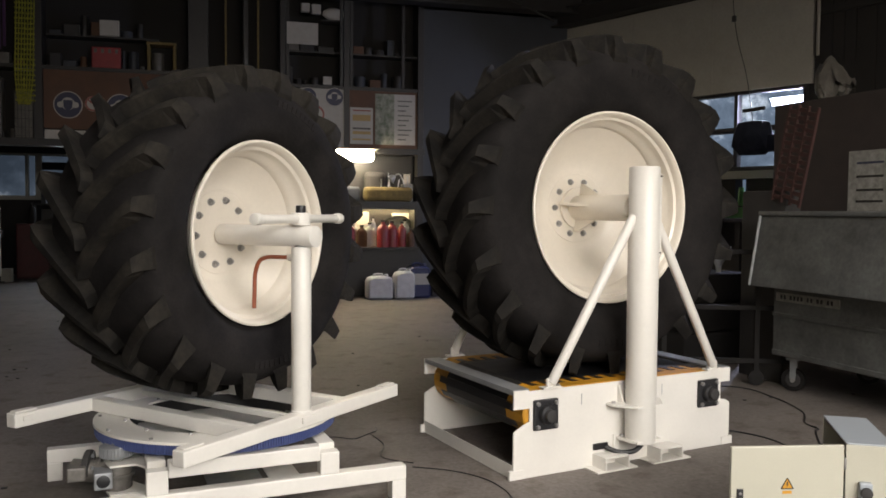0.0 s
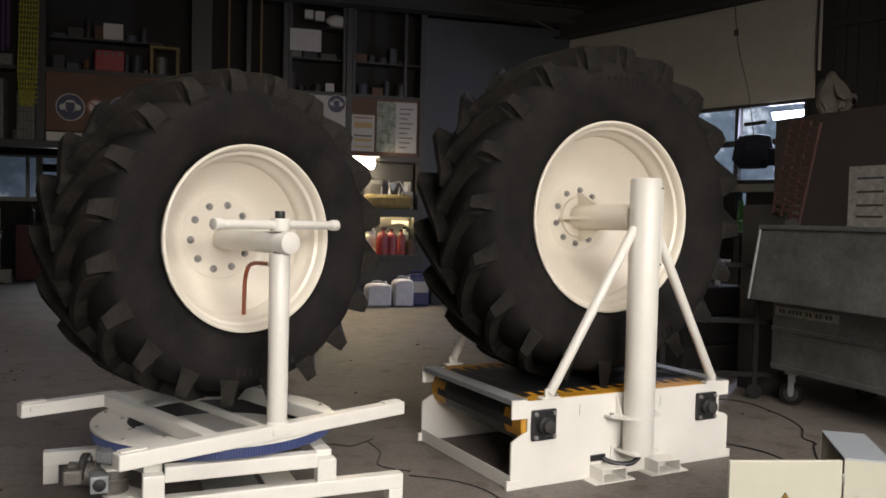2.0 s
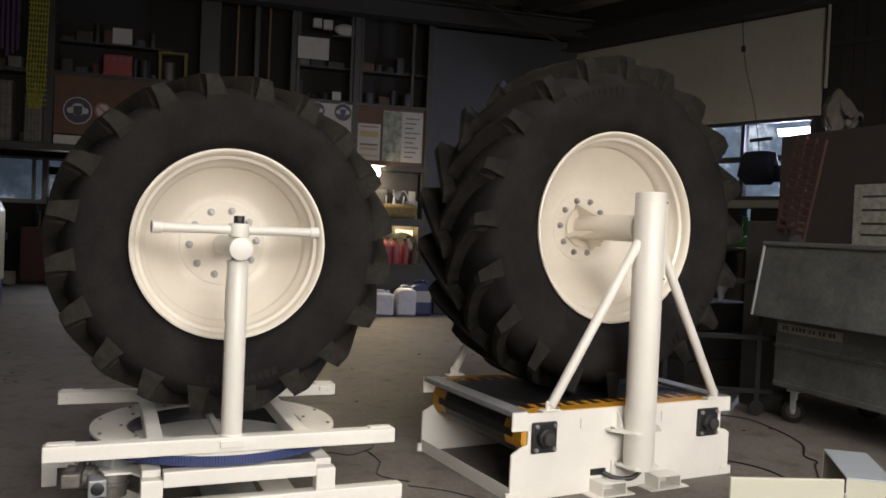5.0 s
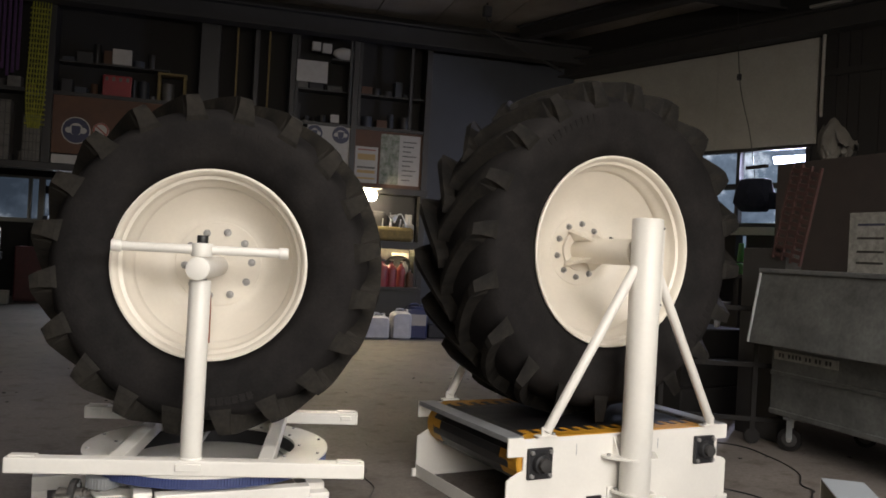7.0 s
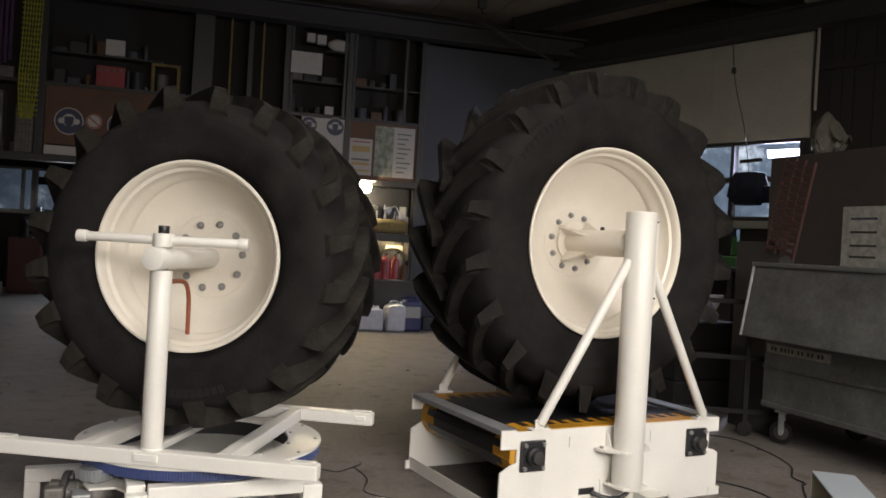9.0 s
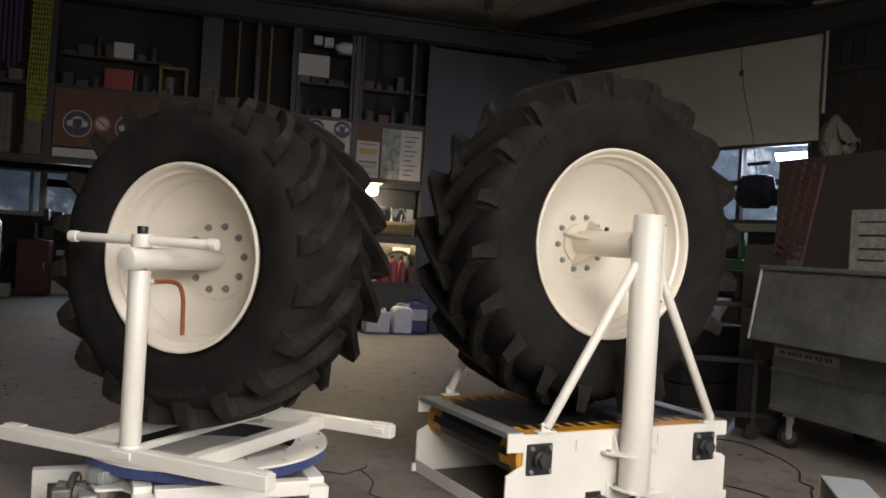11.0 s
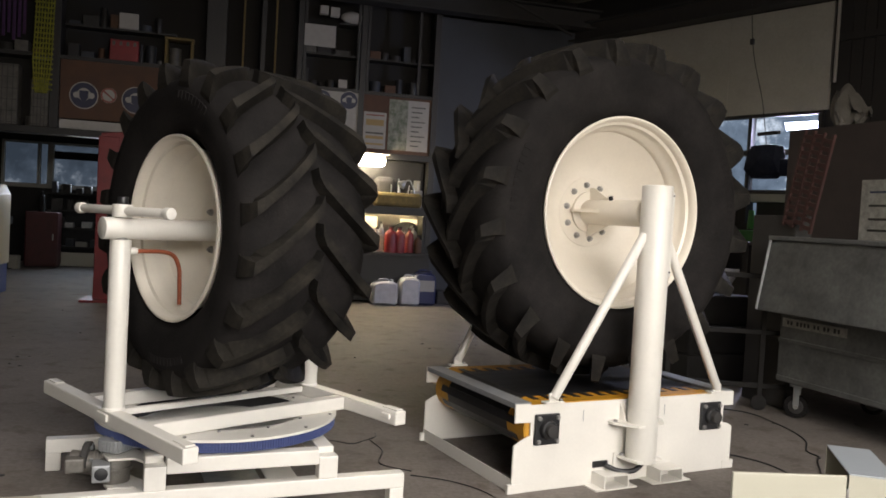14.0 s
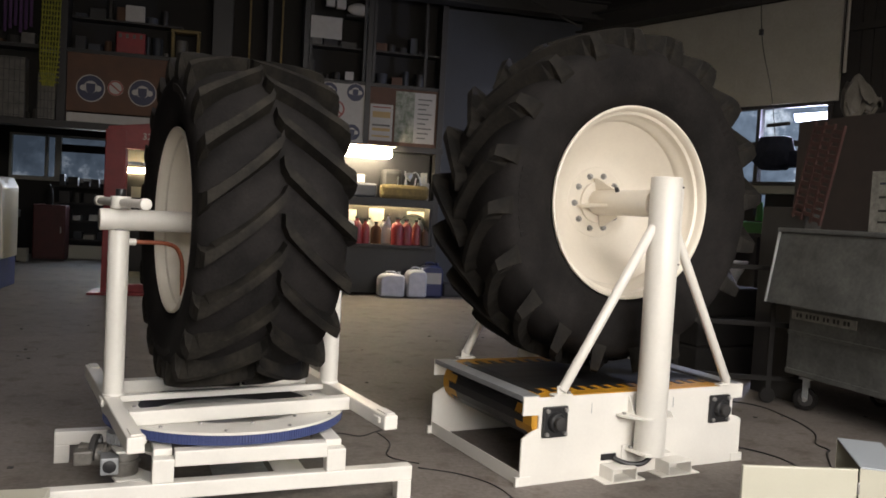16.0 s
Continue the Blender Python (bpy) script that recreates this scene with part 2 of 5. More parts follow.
built("floor", box(-14, 16, -14, 16.4, -0.2, 0.0, 0), CONCRETE, "worn grey concrete workshop floor with dirt stains", "floor")
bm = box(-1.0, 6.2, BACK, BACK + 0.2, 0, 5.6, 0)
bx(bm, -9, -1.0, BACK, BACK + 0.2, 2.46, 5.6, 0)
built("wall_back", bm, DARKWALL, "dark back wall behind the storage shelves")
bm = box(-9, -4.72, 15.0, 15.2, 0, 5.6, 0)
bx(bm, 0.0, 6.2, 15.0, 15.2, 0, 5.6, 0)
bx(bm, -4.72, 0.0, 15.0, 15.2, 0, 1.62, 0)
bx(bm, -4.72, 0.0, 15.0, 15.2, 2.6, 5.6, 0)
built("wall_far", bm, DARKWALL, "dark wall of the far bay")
# unseen wall added to close off the left side
built("wall_left", box(-9.2, -9.0, -12, 15.2, 0, 5.6, 0), DARKWALL, "unseen dark wall added on the workshop's left side")
# unseen front wall added; its lintel keeps the lamp off the upper walls
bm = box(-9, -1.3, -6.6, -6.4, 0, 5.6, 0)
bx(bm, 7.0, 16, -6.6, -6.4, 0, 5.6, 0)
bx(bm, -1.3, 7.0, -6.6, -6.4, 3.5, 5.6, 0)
built("wall_front", bm, DARKWALL, "unseen added wall whose gate opening shapes the lamp behind it")
# roof with boards
bm = box(-9.2, 16, -12, -4.0, 5.45, 5.6, 0)
bx(bm, -9.2, 16, -1.2, 16.4, 5.45, 5.6, 0)
bx(bm, -9.2, -0.5, -4.0, -1.2, 5.45, 5.6, 0)
bx(bm, 2.7, 16, -4.0, -1.2, 5.45, 5.6, 0)
for k in range(24):
    bx(bm, -9.2 + k * 1.05, -9.2 + k * 1.05 + 1.03, -1.2, 16.4, 5.43, 5.452, 0.004)
# unseen shaft added around the overhead lamp to confine its light
bx(bm, -0.6, -0.5, -4.0, -1.2, 5.6, 6.5, 0)
bx(bm, 2.7, 2.8, -4.0, -1.2, 5.6, 6.5, 0)
bx(bm, -0.6, 2.8, -4.1, -4.0, 5.6, 6.5, 0)
bx(bm, -0.6, 2.8, -1.2, -1.1, 5.6, 6.5, 0)
built("ceiling", bm, CEIL, "dim grey-brown roof boards", "ceiling")
# the slanting side wall with its window and pale panel
SIDE = Matrix.Translation((6.0, 9.25, 0)) @ Matrix.Rotation(radians(-66), 4, "Z")
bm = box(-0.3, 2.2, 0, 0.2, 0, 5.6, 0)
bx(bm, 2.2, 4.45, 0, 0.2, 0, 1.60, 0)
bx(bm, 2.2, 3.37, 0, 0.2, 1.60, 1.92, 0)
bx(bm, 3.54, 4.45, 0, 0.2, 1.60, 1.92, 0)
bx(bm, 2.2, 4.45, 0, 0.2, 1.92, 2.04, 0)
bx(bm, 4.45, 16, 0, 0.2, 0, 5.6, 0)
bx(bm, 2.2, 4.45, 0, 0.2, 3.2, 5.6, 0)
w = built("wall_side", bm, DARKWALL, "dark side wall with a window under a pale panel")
w.matrix_basis = SIDE
for a, b in ((0.05, 1.5), (1.503, 2.97), (2.973, 4.51)):
    part("panel", box(a, b, -0.05, -0.003, 3.2, 4.66, 0.004), PANEL, w, "pale grey insulated panel")
rnw = random.Random(8)
x = 4.6
while x < 12:
    wd = rnw.uniform(0.14, 0.26)
    part("wall_plank", box(x, x + wd - 0.008, -rnw.uniform(0.018, 0.034), -0.002, 0.02, 5.4, 0.003), DARKWALL, w)
    x += wd
for z in (1.2, 2.9, 4.1):
    part("wall_batten", box(4.6, 12, -0.09, -0.036, z, z + 0.09, 0.004), DARKWALL, w)
win = thing("window_1", "dark-framed workshop window with two rows of panes", "window", m=SIDE, kind="structure")
for a, b, c, d in ((2.2, 4.45, 3.15, 3.2), (2.2, 4.45, 2.04, 2.10), (2.2, 4.45, 2.60, 2.68)):
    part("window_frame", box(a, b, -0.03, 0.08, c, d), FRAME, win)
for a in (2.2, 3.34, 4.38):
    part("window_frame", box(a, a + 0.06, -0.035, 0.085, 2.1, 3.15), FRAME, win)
for a, b in ((2.26, 3.34), (3.40, 4.38)):
    for c, d in ((2.1, 2.6), (2.68, 3.15)):
        g = part("pane", box(a, b, 0.02, 0.026, c, d, 0), GLASS, win)
        g.visible_shadow = False
part("window_sill", box(2.1, 4.5, -0.10, 0.0, 1.925, 2.036), PANEL, win, "pale wooden window sill")
bd = built("backdrop", box(-1.0, 12, 3.0, 3.02, -0.5, 8, 0), OUTSIDE, "trees and pale sky outside the window", "backdrop")
bd.matrix_basis = SIDE
bd = built("backdrop", box(-7, 4, 18.4, 18.42, -0.5, 6, 0), YARD, "pale daylight outside the far window", "backdrop")
win = thing("window_2", "far window with white frames and blue-grey panes", "window", m=pose(0, 15.0, 0), kind="structure")
for a, wd in ((-4.72, 0.05), (-4.02, 0.06), (-3.82, 0.12), (-2.62, 0.06), (-2.5, 0.06), (-1.2, 0.06), (-0.06, 0.06)):
    part("window_frame", box(a, a + wd, -0.05, 0.08, 1.62, 2.6), PANEL, win)
part("blind", box(-3.70, 0.0, 0.02, 0.05, 2.25, 2.42, 0.004), NEARBLACK, win, "dark half-lowered blind")
for c, h in ((1.60, 0.09), (2.55, 0.05)):
    part("window_frame", box(-4.72, 0.0, -0.045, 0.075, c, c + h), PANEL, win)
# roof beams and pipe
def beam(x0, x1, y0, y1, z0, z1, m=None):
    bm = box(x0, x1, y0, y1, z0, z0 + 0.03, 0)
    bx(bm, x0, x1, y0, y1, z1 - 0.03, z1, 0)
    if x1 - x0 > y1 - y0:
        bx(bm, x0, x1, (y0 + y1) / 2 - 0.02, (y0 + y1) / 2 + 0.02, z0 + 0.03, z1 - 0.03, 0)
    else:
        bx(bm, (x0 + x1) / 2 - 0.02, (x0 + x1) / 2 + 0.02, y0, y1, z0 + 0.03, z1 - 0.03, 0)
    ob = tagged(part("roof_beam", bm, BEAM, None), "dark steel roof beam", "beam", "roof beams", "structure")
    if m is not None:
        ob.matrix_basis = m
    return ob


beam(-9, 6.1, 8.75, 9.05, 4.84, 5.16)
beam(-9, 14, 5.6, 5.85, 5.16, 5.42)
beam(-0.2, 15, -0.32, -0.06, 4.67, 4.98, SIDE)
beam(-0.2, 15, -1.3, -1.1, 5.16, 5.40, SIDE)
p = built("wall_pipe", rod((0, 0, 3.55), (0, 0, 5.0), 0.022, 12), PANEL, "pale pipe down the side wall", "pipe")
p.matrix_basis = SIDE @ pose(4.60, -0.1, 0)
built("roof_brace", rod((4.0, 8.4, 5.13), (5.4, 8.4, 4.59), 0.022, 12), BEAM, "thin dark steel brace under the roof", "brace")
hk = thing("roof_hook", "dark hook block hanging from the roof", "hook", m=pose(3.9, 8.0, 5.28))
part("block", box(-0.07, 0.07, -0.05, 0.05, -0.07, 0.10, 0.02), BEAM, hk)
part("hanger", rod((0, 0, 0.09), (0, 0, 0.16), 0.012, 10), BEAM, hk)
part("hook", sweep(bmesh.new(), [(0, 0, -0.06), (0.01, 0, -0.12), (0.05, 0, -0.15), (0.08, 0, -0.12)], 0.012, 8), BEAM, hk)
bl = thing("batten_lamp", "unlit pale batten lamp under the roof beam", "lamp", m=SIDE @ pose(4.72, -0.22, 0))
part("housing", box(-0.27, 0.27, -0.05, 0.05, 5.02, 5.06, 0.006), PANEL, bl)
part("tube", rod((-0.25, 0, 5.0), (0.25, 0, 5.0), 0.016, 14), PANEL, bl, "", True)
part("hanger", box(-0.01, 0.01, -0.01, 0.01, 5.055, 5.45, 0), BEAM, bl)
# ---- the wheels ----
def tyre_profile(R, W, Rt, hw):
    """Half section from bead to crown: (radius, y)."""
    d = Rt - R
    return [(R - 0.006, W / 2 - 0.03), (R + 0.012, W / 2 - 0.012), (R + 0.025, W / 2 + 0.002), (R + 0.10 * d, W / 2 + 0.012),
            (R + 0.17 * d, (W / 2 + hw) / 2 + 0.004), (R + 0.24 * d, hw - 0.014), (R + 0.34 * d, hw - 0.004), (R + 0.45 * d, hw), (R + 0.58 * d, hw - 0.004), (R + 0.66 * d, hw - 0.018),
            (R + 0.72 * d, hw - 0.050), (R + 0.78 * d, hw - 0.100), (R + 0.815 * d, hw - 0.15), (R + 0.828 * d, hw * 0.4), (R + 0.832 * d, 0.0)]


def lug_mesh(R, Rt, hw, side, run, wid):
    """One slanting tread bar from the crown to the shoulder."""
    d = Rt - R
    bm = bmesh.new()
    st = [(-0.02, 0.0, 0.024, 1.0), (0.04, 0.07, 0.0265, 1.0), (0.20, 0.21, 0.026, 1.0), (0.38, 0.39, 0.025, 0.995), (0.62, 0.64, 0.0245, 0.985), (0.84, 0.87, 0.027, 0.968), (0.955, 0.99, 0.031, 0.950), (0.985, 1.03, 0.040, 0.83), (0.992, 1.055, 0.054, 0.68)]
    rings = []
    for k, (yy, ss, w, top) in enumerate(st):
        y = side * hw * yy
        a = -run * ss ** 0.74
        rt = R + d * top if k > 5 else Rt - 0.012 * yy * yy
        rb = R + d * (0.80, 0.80, 0.80, 0.80, 0.77, 0.70, 0.68, 0.65, 0.62)[k]
        yb = y if k < 6 else side * hw * (0.87, 0.93, 0.975)[k - 6]
        wa, wb = w * wid / Rt, (w + 0.010) * wid / Rt
        ring = []
        for r, h, yy2 in ((rb, -wb, yb), (rt, -wa, y), (rt, wa, y), (rb, wb, yb)):
            ring.append(bm.verts.new((r * math.cos(a + h), yy2, r * math.sin(a + h))))
        rings.append(ring)
    for p, q in zip(rings, rings[1:]):
        for i in range(3):
            bm.faces.new((p[i], p[i + 1], q[i + 1], q[i]))
    bm.faces.new(rings[0])
    bm.faces.new(rings[-1])
    tops = [e for e in bm.edges if len(e.link_faces) == 2 and e.calc_face_angle(0) > 0.7]
    bmesh.ops.bevel(bm, geom=tops, offset=0.006, segments=1, affect="EDGES")
    return bm


def wheel(name, label, R, W, Rt, hw, lugs, run, disc_y, phase, turn=0.0):
    """Rim axis along y, front towards -y, origin at the centre."""
    w = thing(name, label, "wheel", "tractor wheels")
    half = tyre_profile(R, W, Rt, hw)
    prof = [(r, -y) for r, y in half] + half[::-1][1:]
    tyre = part("tyre", lathe(bmesh.new(), prof, 128), RUBBER, w, "black agricultural tyre with deep chevron lugs", True)
    d = Rt - R
    # raised sidewall marking, as plain bars
    for i in range(22):
        if i in (9, 10, 11):
            continue
        a = radians(58 + i * 3.1 if i < 9 else 225 + i * 3.1)
        r0, r1 = R + 0.46 * d, R + 0.56 * d
        bm = box(r0, r1, -hw - 0.0015, -hw + 0.004, -0.013, 0.013, 0.001)
        part("raised_bar", bm, RUBBER, tyre, "", False, Matrix.Rotation(-a, 4, "Y"))
    for side in (-1, 1):
        first = None
        for i in range(lugs):
            a = 2 * math.pi * (i + (0.5 if side > 0 else 0.0)) / lugs + radians(turn)
            m = Matrix.Rotation(-a, 4, "Y")
            if first is None:
                first = part("tread_lug", lug_mesh(R, Rt, hw, side, run, 1.0), TREAD, tyre, "", False, m)
            else:
                ob = new("tread_lug", first.data)
                ob.parent, ob.matrix_basis = tyre, m
    f, k = -W / 2, W / 2
    barrel = [(R - 0.008, f + 0.022), (R + 0.001, f + 0.012), (R - 0.001, f + 0.002), (R - 0.010, f), (R - 0.019, f + 0.006), (R - 0.026, f + 0.022), (R - 0.030, f + 0.048),
              (R - 0.046, f + 0.056), (R - 0.050, f + 0.085), (R - 0.056, f + 0.11), (R - 0.070, f + 0.125), (R - 0.078, f + 0.16), (R - 0.08, f + 0.30),
              (R - 0.08, k - 0.16), (R - 0.056, k - 0.1), (R - 0.046, k - 0.056), (R - 0.03, k - 0.048), (R - 0.019, k - 0.006), (R - 0.01, k), (R + 0.001, k - 0.01), (R - 0.008, k - 0.022)]
    rim = part("rim", lathe(bmesh.new(), barrel, 128), CREAM, w, "cream-white painted steel rim", True)
    b = disc_y
    wide, deep = R - 0.0765 - 0.235, b - f - 0.17
    bowl = [(0.235 + wide * u, b - deep * u ** 1.7) for u in (k / 12 for k in range(12, -1, -1))]
    dish = bowl + [(0.215, b - 0.001), (0.212, b - 0.004), (0.1, b - 0.004), (0.0005, b - 0.004), (0.0005, b + 0.004), (0.25, b + 0.014), (R - 0.12, b - deep * 0.5), (R - 0.0765, b - deep + 0.02)]
    part("disc", lathe(bmesh.new(), dish, 96, True), CREAM, rim, "dished wheel disc", True)
    first = None
    for i in range(10):
        a = math.radians(phase) + 2 * math.pi * i / 10
        m = pose(0.166 * math.cos(a), b - 0.004, 0.166 * math.sin(a))
        if first is None:
            bm = rod((0, 0, 0), (0, -0.004, 0), 0.019, 16, bev=0)
            cyl(bm, (0, -0.003, 0), (0, -0.018, 0), 0.0155, 6, bev=0.002)
            cyl(bm, (0, -0.018, 0), (0, -0.026, 0), 0.009, 12, bev=0.002)
            first = part("wheel_nut", bm, STEEL, rim, "", False, m)
        else:
            ob = new("wheel_nut", first.data)
            ob.parent, ob.matrix_basis = rim, m
    return w


left_wheel = wheel("tractor_wheel", "large black tractor tyre on a cream rim carried by the turntable", 0.457, 0.608, 0.826, 0.348, 20, 0.38, 0.0, 5, 12.0)
right_wheel = wheel("tractor_wheel", "larger black tractor tyre on a cream rim above the test belt", 0.559, 0.64, 1.008, 0.36, 20, 0.36, 0.04, 0, 3.0)

left_wheel.children[0].location.y = -0.012


# the right wheel's driven axle turns with it
def build_axle():
    ax = part("axle", rod((0, 0.03, 0), (0, -0.50, 0), 0.076, 40), CREAM, right_wheel, "cream axle tube with four gusset fins", True)
    part("hub_flange", rod((0, 0.037, 0), (0, 0.016, 0), 0.125, 40), CREAM, ax, "", True)
    for k in range(4):
        bm = extrude(bmesh.new(), [(0.06, 0.0), (0.148, 0.0), (0.148, -0.03), (0.066, -0.215)], -0.008, 0.008)
        bm.transform(Matrix.Rotation(radians(10 + 90 * k), 4, "Y") @ Matrix(((1, 0, 0, 0), (0, 0, 1, 0.02), (0, 1, 0, 0), (0, 0, 0, 1))))
        part("gusset", bm, CREAM, ax)
    part("grease_nipple", rod((0.069, -0.21, 0.010), (0.099, -0.21, 0.014), 0.013, 12), BLACK, ax)


build_axle()

# ---- the turntable and its frame ----
turntable = thing("turntable", "white steel turntable frame with a blue toothed ring and wheel arm", "turntable")


def zlathe(prof, seg=96):
    bm = lathe(bmesh.new(), prof, seg, True)
    bm.transform(Matrix.Rotation(radians(90), 4, "X"))
    return bm


def build_turntable():
    p = turntable
    for s in (-1, 1):
        y0, y1 = (-0.602, -0.532) if s < 0 else (0.532, 0.602)
        beam_ob = part("cross_beam", box(-0.769, 0.769, y0, y1, 0.377, 0.445, 0.006), WHITE, p)
        for x in (-0.70, 0.70):
            # weld-on end pads on the outer top edge
            part("end_pad", box(x - 0.055, x + 0.055, y0 + 0.016, y1 - 0.008, 0.4455, 0.453, 0.003), WHITE, beam_ob)
            part("tab", box(x - 0.03, x + 0.03, (y0 if s > 0 else y1) - 0.012 + (0 if s > 0 else 0.012), (y0 if s > 0 else y1) + (0 if s > 0 else 0.012), 0.405, 0.43, 0.003), WHITE, beam_ob)
        part("foot_plate", box(-0.055, 0.055, y0 - 0.012 if s < 0 else y1, y0 if s < 0 else y1 + 0.012, 0.40, 0.432, 0.003), WHITE, beam_ob)
        post = part("post", rod((0, s * 0.554, 0.44), (0, s * 0.554, 1.238), 0.0475, 36), WHITE, p, "", True)
        part("weld_collar", rod((0, s * 0.554, 0.443), (0, s * 0.554, 0.455), 0.053, 36, 0.049), WHITE, post, "", True)
        part("wheel_arm", rod((0, s * 0.644, 1.290), (0, s * 0.03, 1.290), 0.051, 36), WHITE, p, "", True)
        part("neck", rod((0, s * 0.554, 1.232), (0, s * 0.554, 1.26), 0.030, 24), STEEL, post, "", True)
    for s in (-1, 1):
        part("side_beam", box(s * 0.325 - 0.035, s * 0.325 + 0.035, -0.531, 0.531, 0.377, 0.444, 0.006), WHITE, p)
    part("centre_bar", box(-0.05, -0.02, -0.531, 0.531, 0.40, 0.43, 0.003), WHITE, p)
    plate = part("ring_plate", zlathe([(0.60, 0.376), (0.60, 0.364), (0.432, 0.364), (0.432, 0.376)]), WHITE, p, "", True)
    # black wall ring around the sunken bottom plate
    part("inner_race", zlathe([(0.462, 0.3635), (0.462, 0.286), (0.436, 0.286), (0.436, 0.3635)]), BLACK, plate, "black wall inside the ring plate", True)
    part("ring_floor", zlathe([(0.461, 0.2855), (0.461, 0.279), (0.001, 0.279), (0.001, 0.2855)]), WHITE, plate, "white sunken bottom plate", True)
    first = None
    for k in range(24):
        a = 2 * math.pi * k / 24
        for r in ((0.572,) if k % 2 else (0.455,)):
            m = pose(r * math.cos(a), r * math.sin(a), 0.376)
            if first is None:
                bm = rod((0, 0, 0), (0, 0, 0.008), 0.009, 6, bev=0.001)
                first = part("bolt", bm, STEEL, plate, "", False, m)
            else:
                o = new("bolt", first.data)
                o.parent, o.matrix_basis = plate, m
    gear = part("gear_ring", zlathe([(0.588, 0.363), (0.588, 0.315), (0.55, 0.315), (0.55, 0.363)], 160), BLUE, p, "blue painted toothed slewing ring", True)
    part("bearing_sleeve", zlathe([(0.549, 0.363), (0.549, 0.312), (0.543, 0.312), (0.543, 0.363)]), WHITE, p, "", True)
    first = None
    for k in range(280):
        a = 2 * math.pi * k / 280
        m = Matrix.Rotation(a, 4, "Z")
        if first is None:
            bm = extrude(bmesh.new(), [(0.586, -0.0045), (0.594, -0.0022), (0.594, 0.0022), (0.586, 0.0045)], 0.317, 0.360)
            bm.transform(Matrix(((1, 0, 0, 0), (0, 0, 1, 0), (0, 1, 0, 0), (0, 0, 0, 1))))
            first = part("tooth", bm, BLUE, gear, "", False, m)
        else:
            o = new("tooth", first.data)
            o.parent, o.matrix_basis = gear, m
    # clamp with its sliding T bar
    m = pose(0, -0.551, 0, 0, 0, 8.3)
    cl = part("clamp_sleeve", rod((0, -0.551, 1.342), (0, -0.551, 1.402), 0.046, 32), WHITE, p, "", True)
    part("screw", rod((0, -0.551, 1.40), (0, -0.551, 1.437), 0.024, 24), BLACK, cl, "black threaded spindle", True)
    bar = part("handle_bar", rod((-0.368, 0, 1.373), (0.368, 0, 1.373), 0.0205, 24), WHITE, cl, "", True, m)
    for s in (-1, 1):
        part("handle_end", rod((s * 0.335, 0, 1.373), (s * 0.378, 0, 1.373), 0.0265, 28), WHITE, bar, "", True)
    hose = part("bent_pipe", sweep(bmesh.new(), [(0, -0.50, 1.185), (0, -0.43, 1.185), (0, -0.34, 1.182), (0, -0.285, 1.160), (0, -0.258, 1.10), (0, -0.253, 1.03), (0, -0.249, 0.924)], 0.0105, 12), COPPER, p, "bent rust-red pipe", True)
    part("pipe_socket", rod((0, -0.515, 1.185), (0, -0.475, 1.185), 0.017, 16), WHITE, hose, "", True)


build_turntable()

base = thing("steel_trestle", "white square-tube trestle carrying the turntable and drive", "trestle", m=pose(0, 0, 0, 0, 0, 8))


MX, MY = -0.50, -0.285


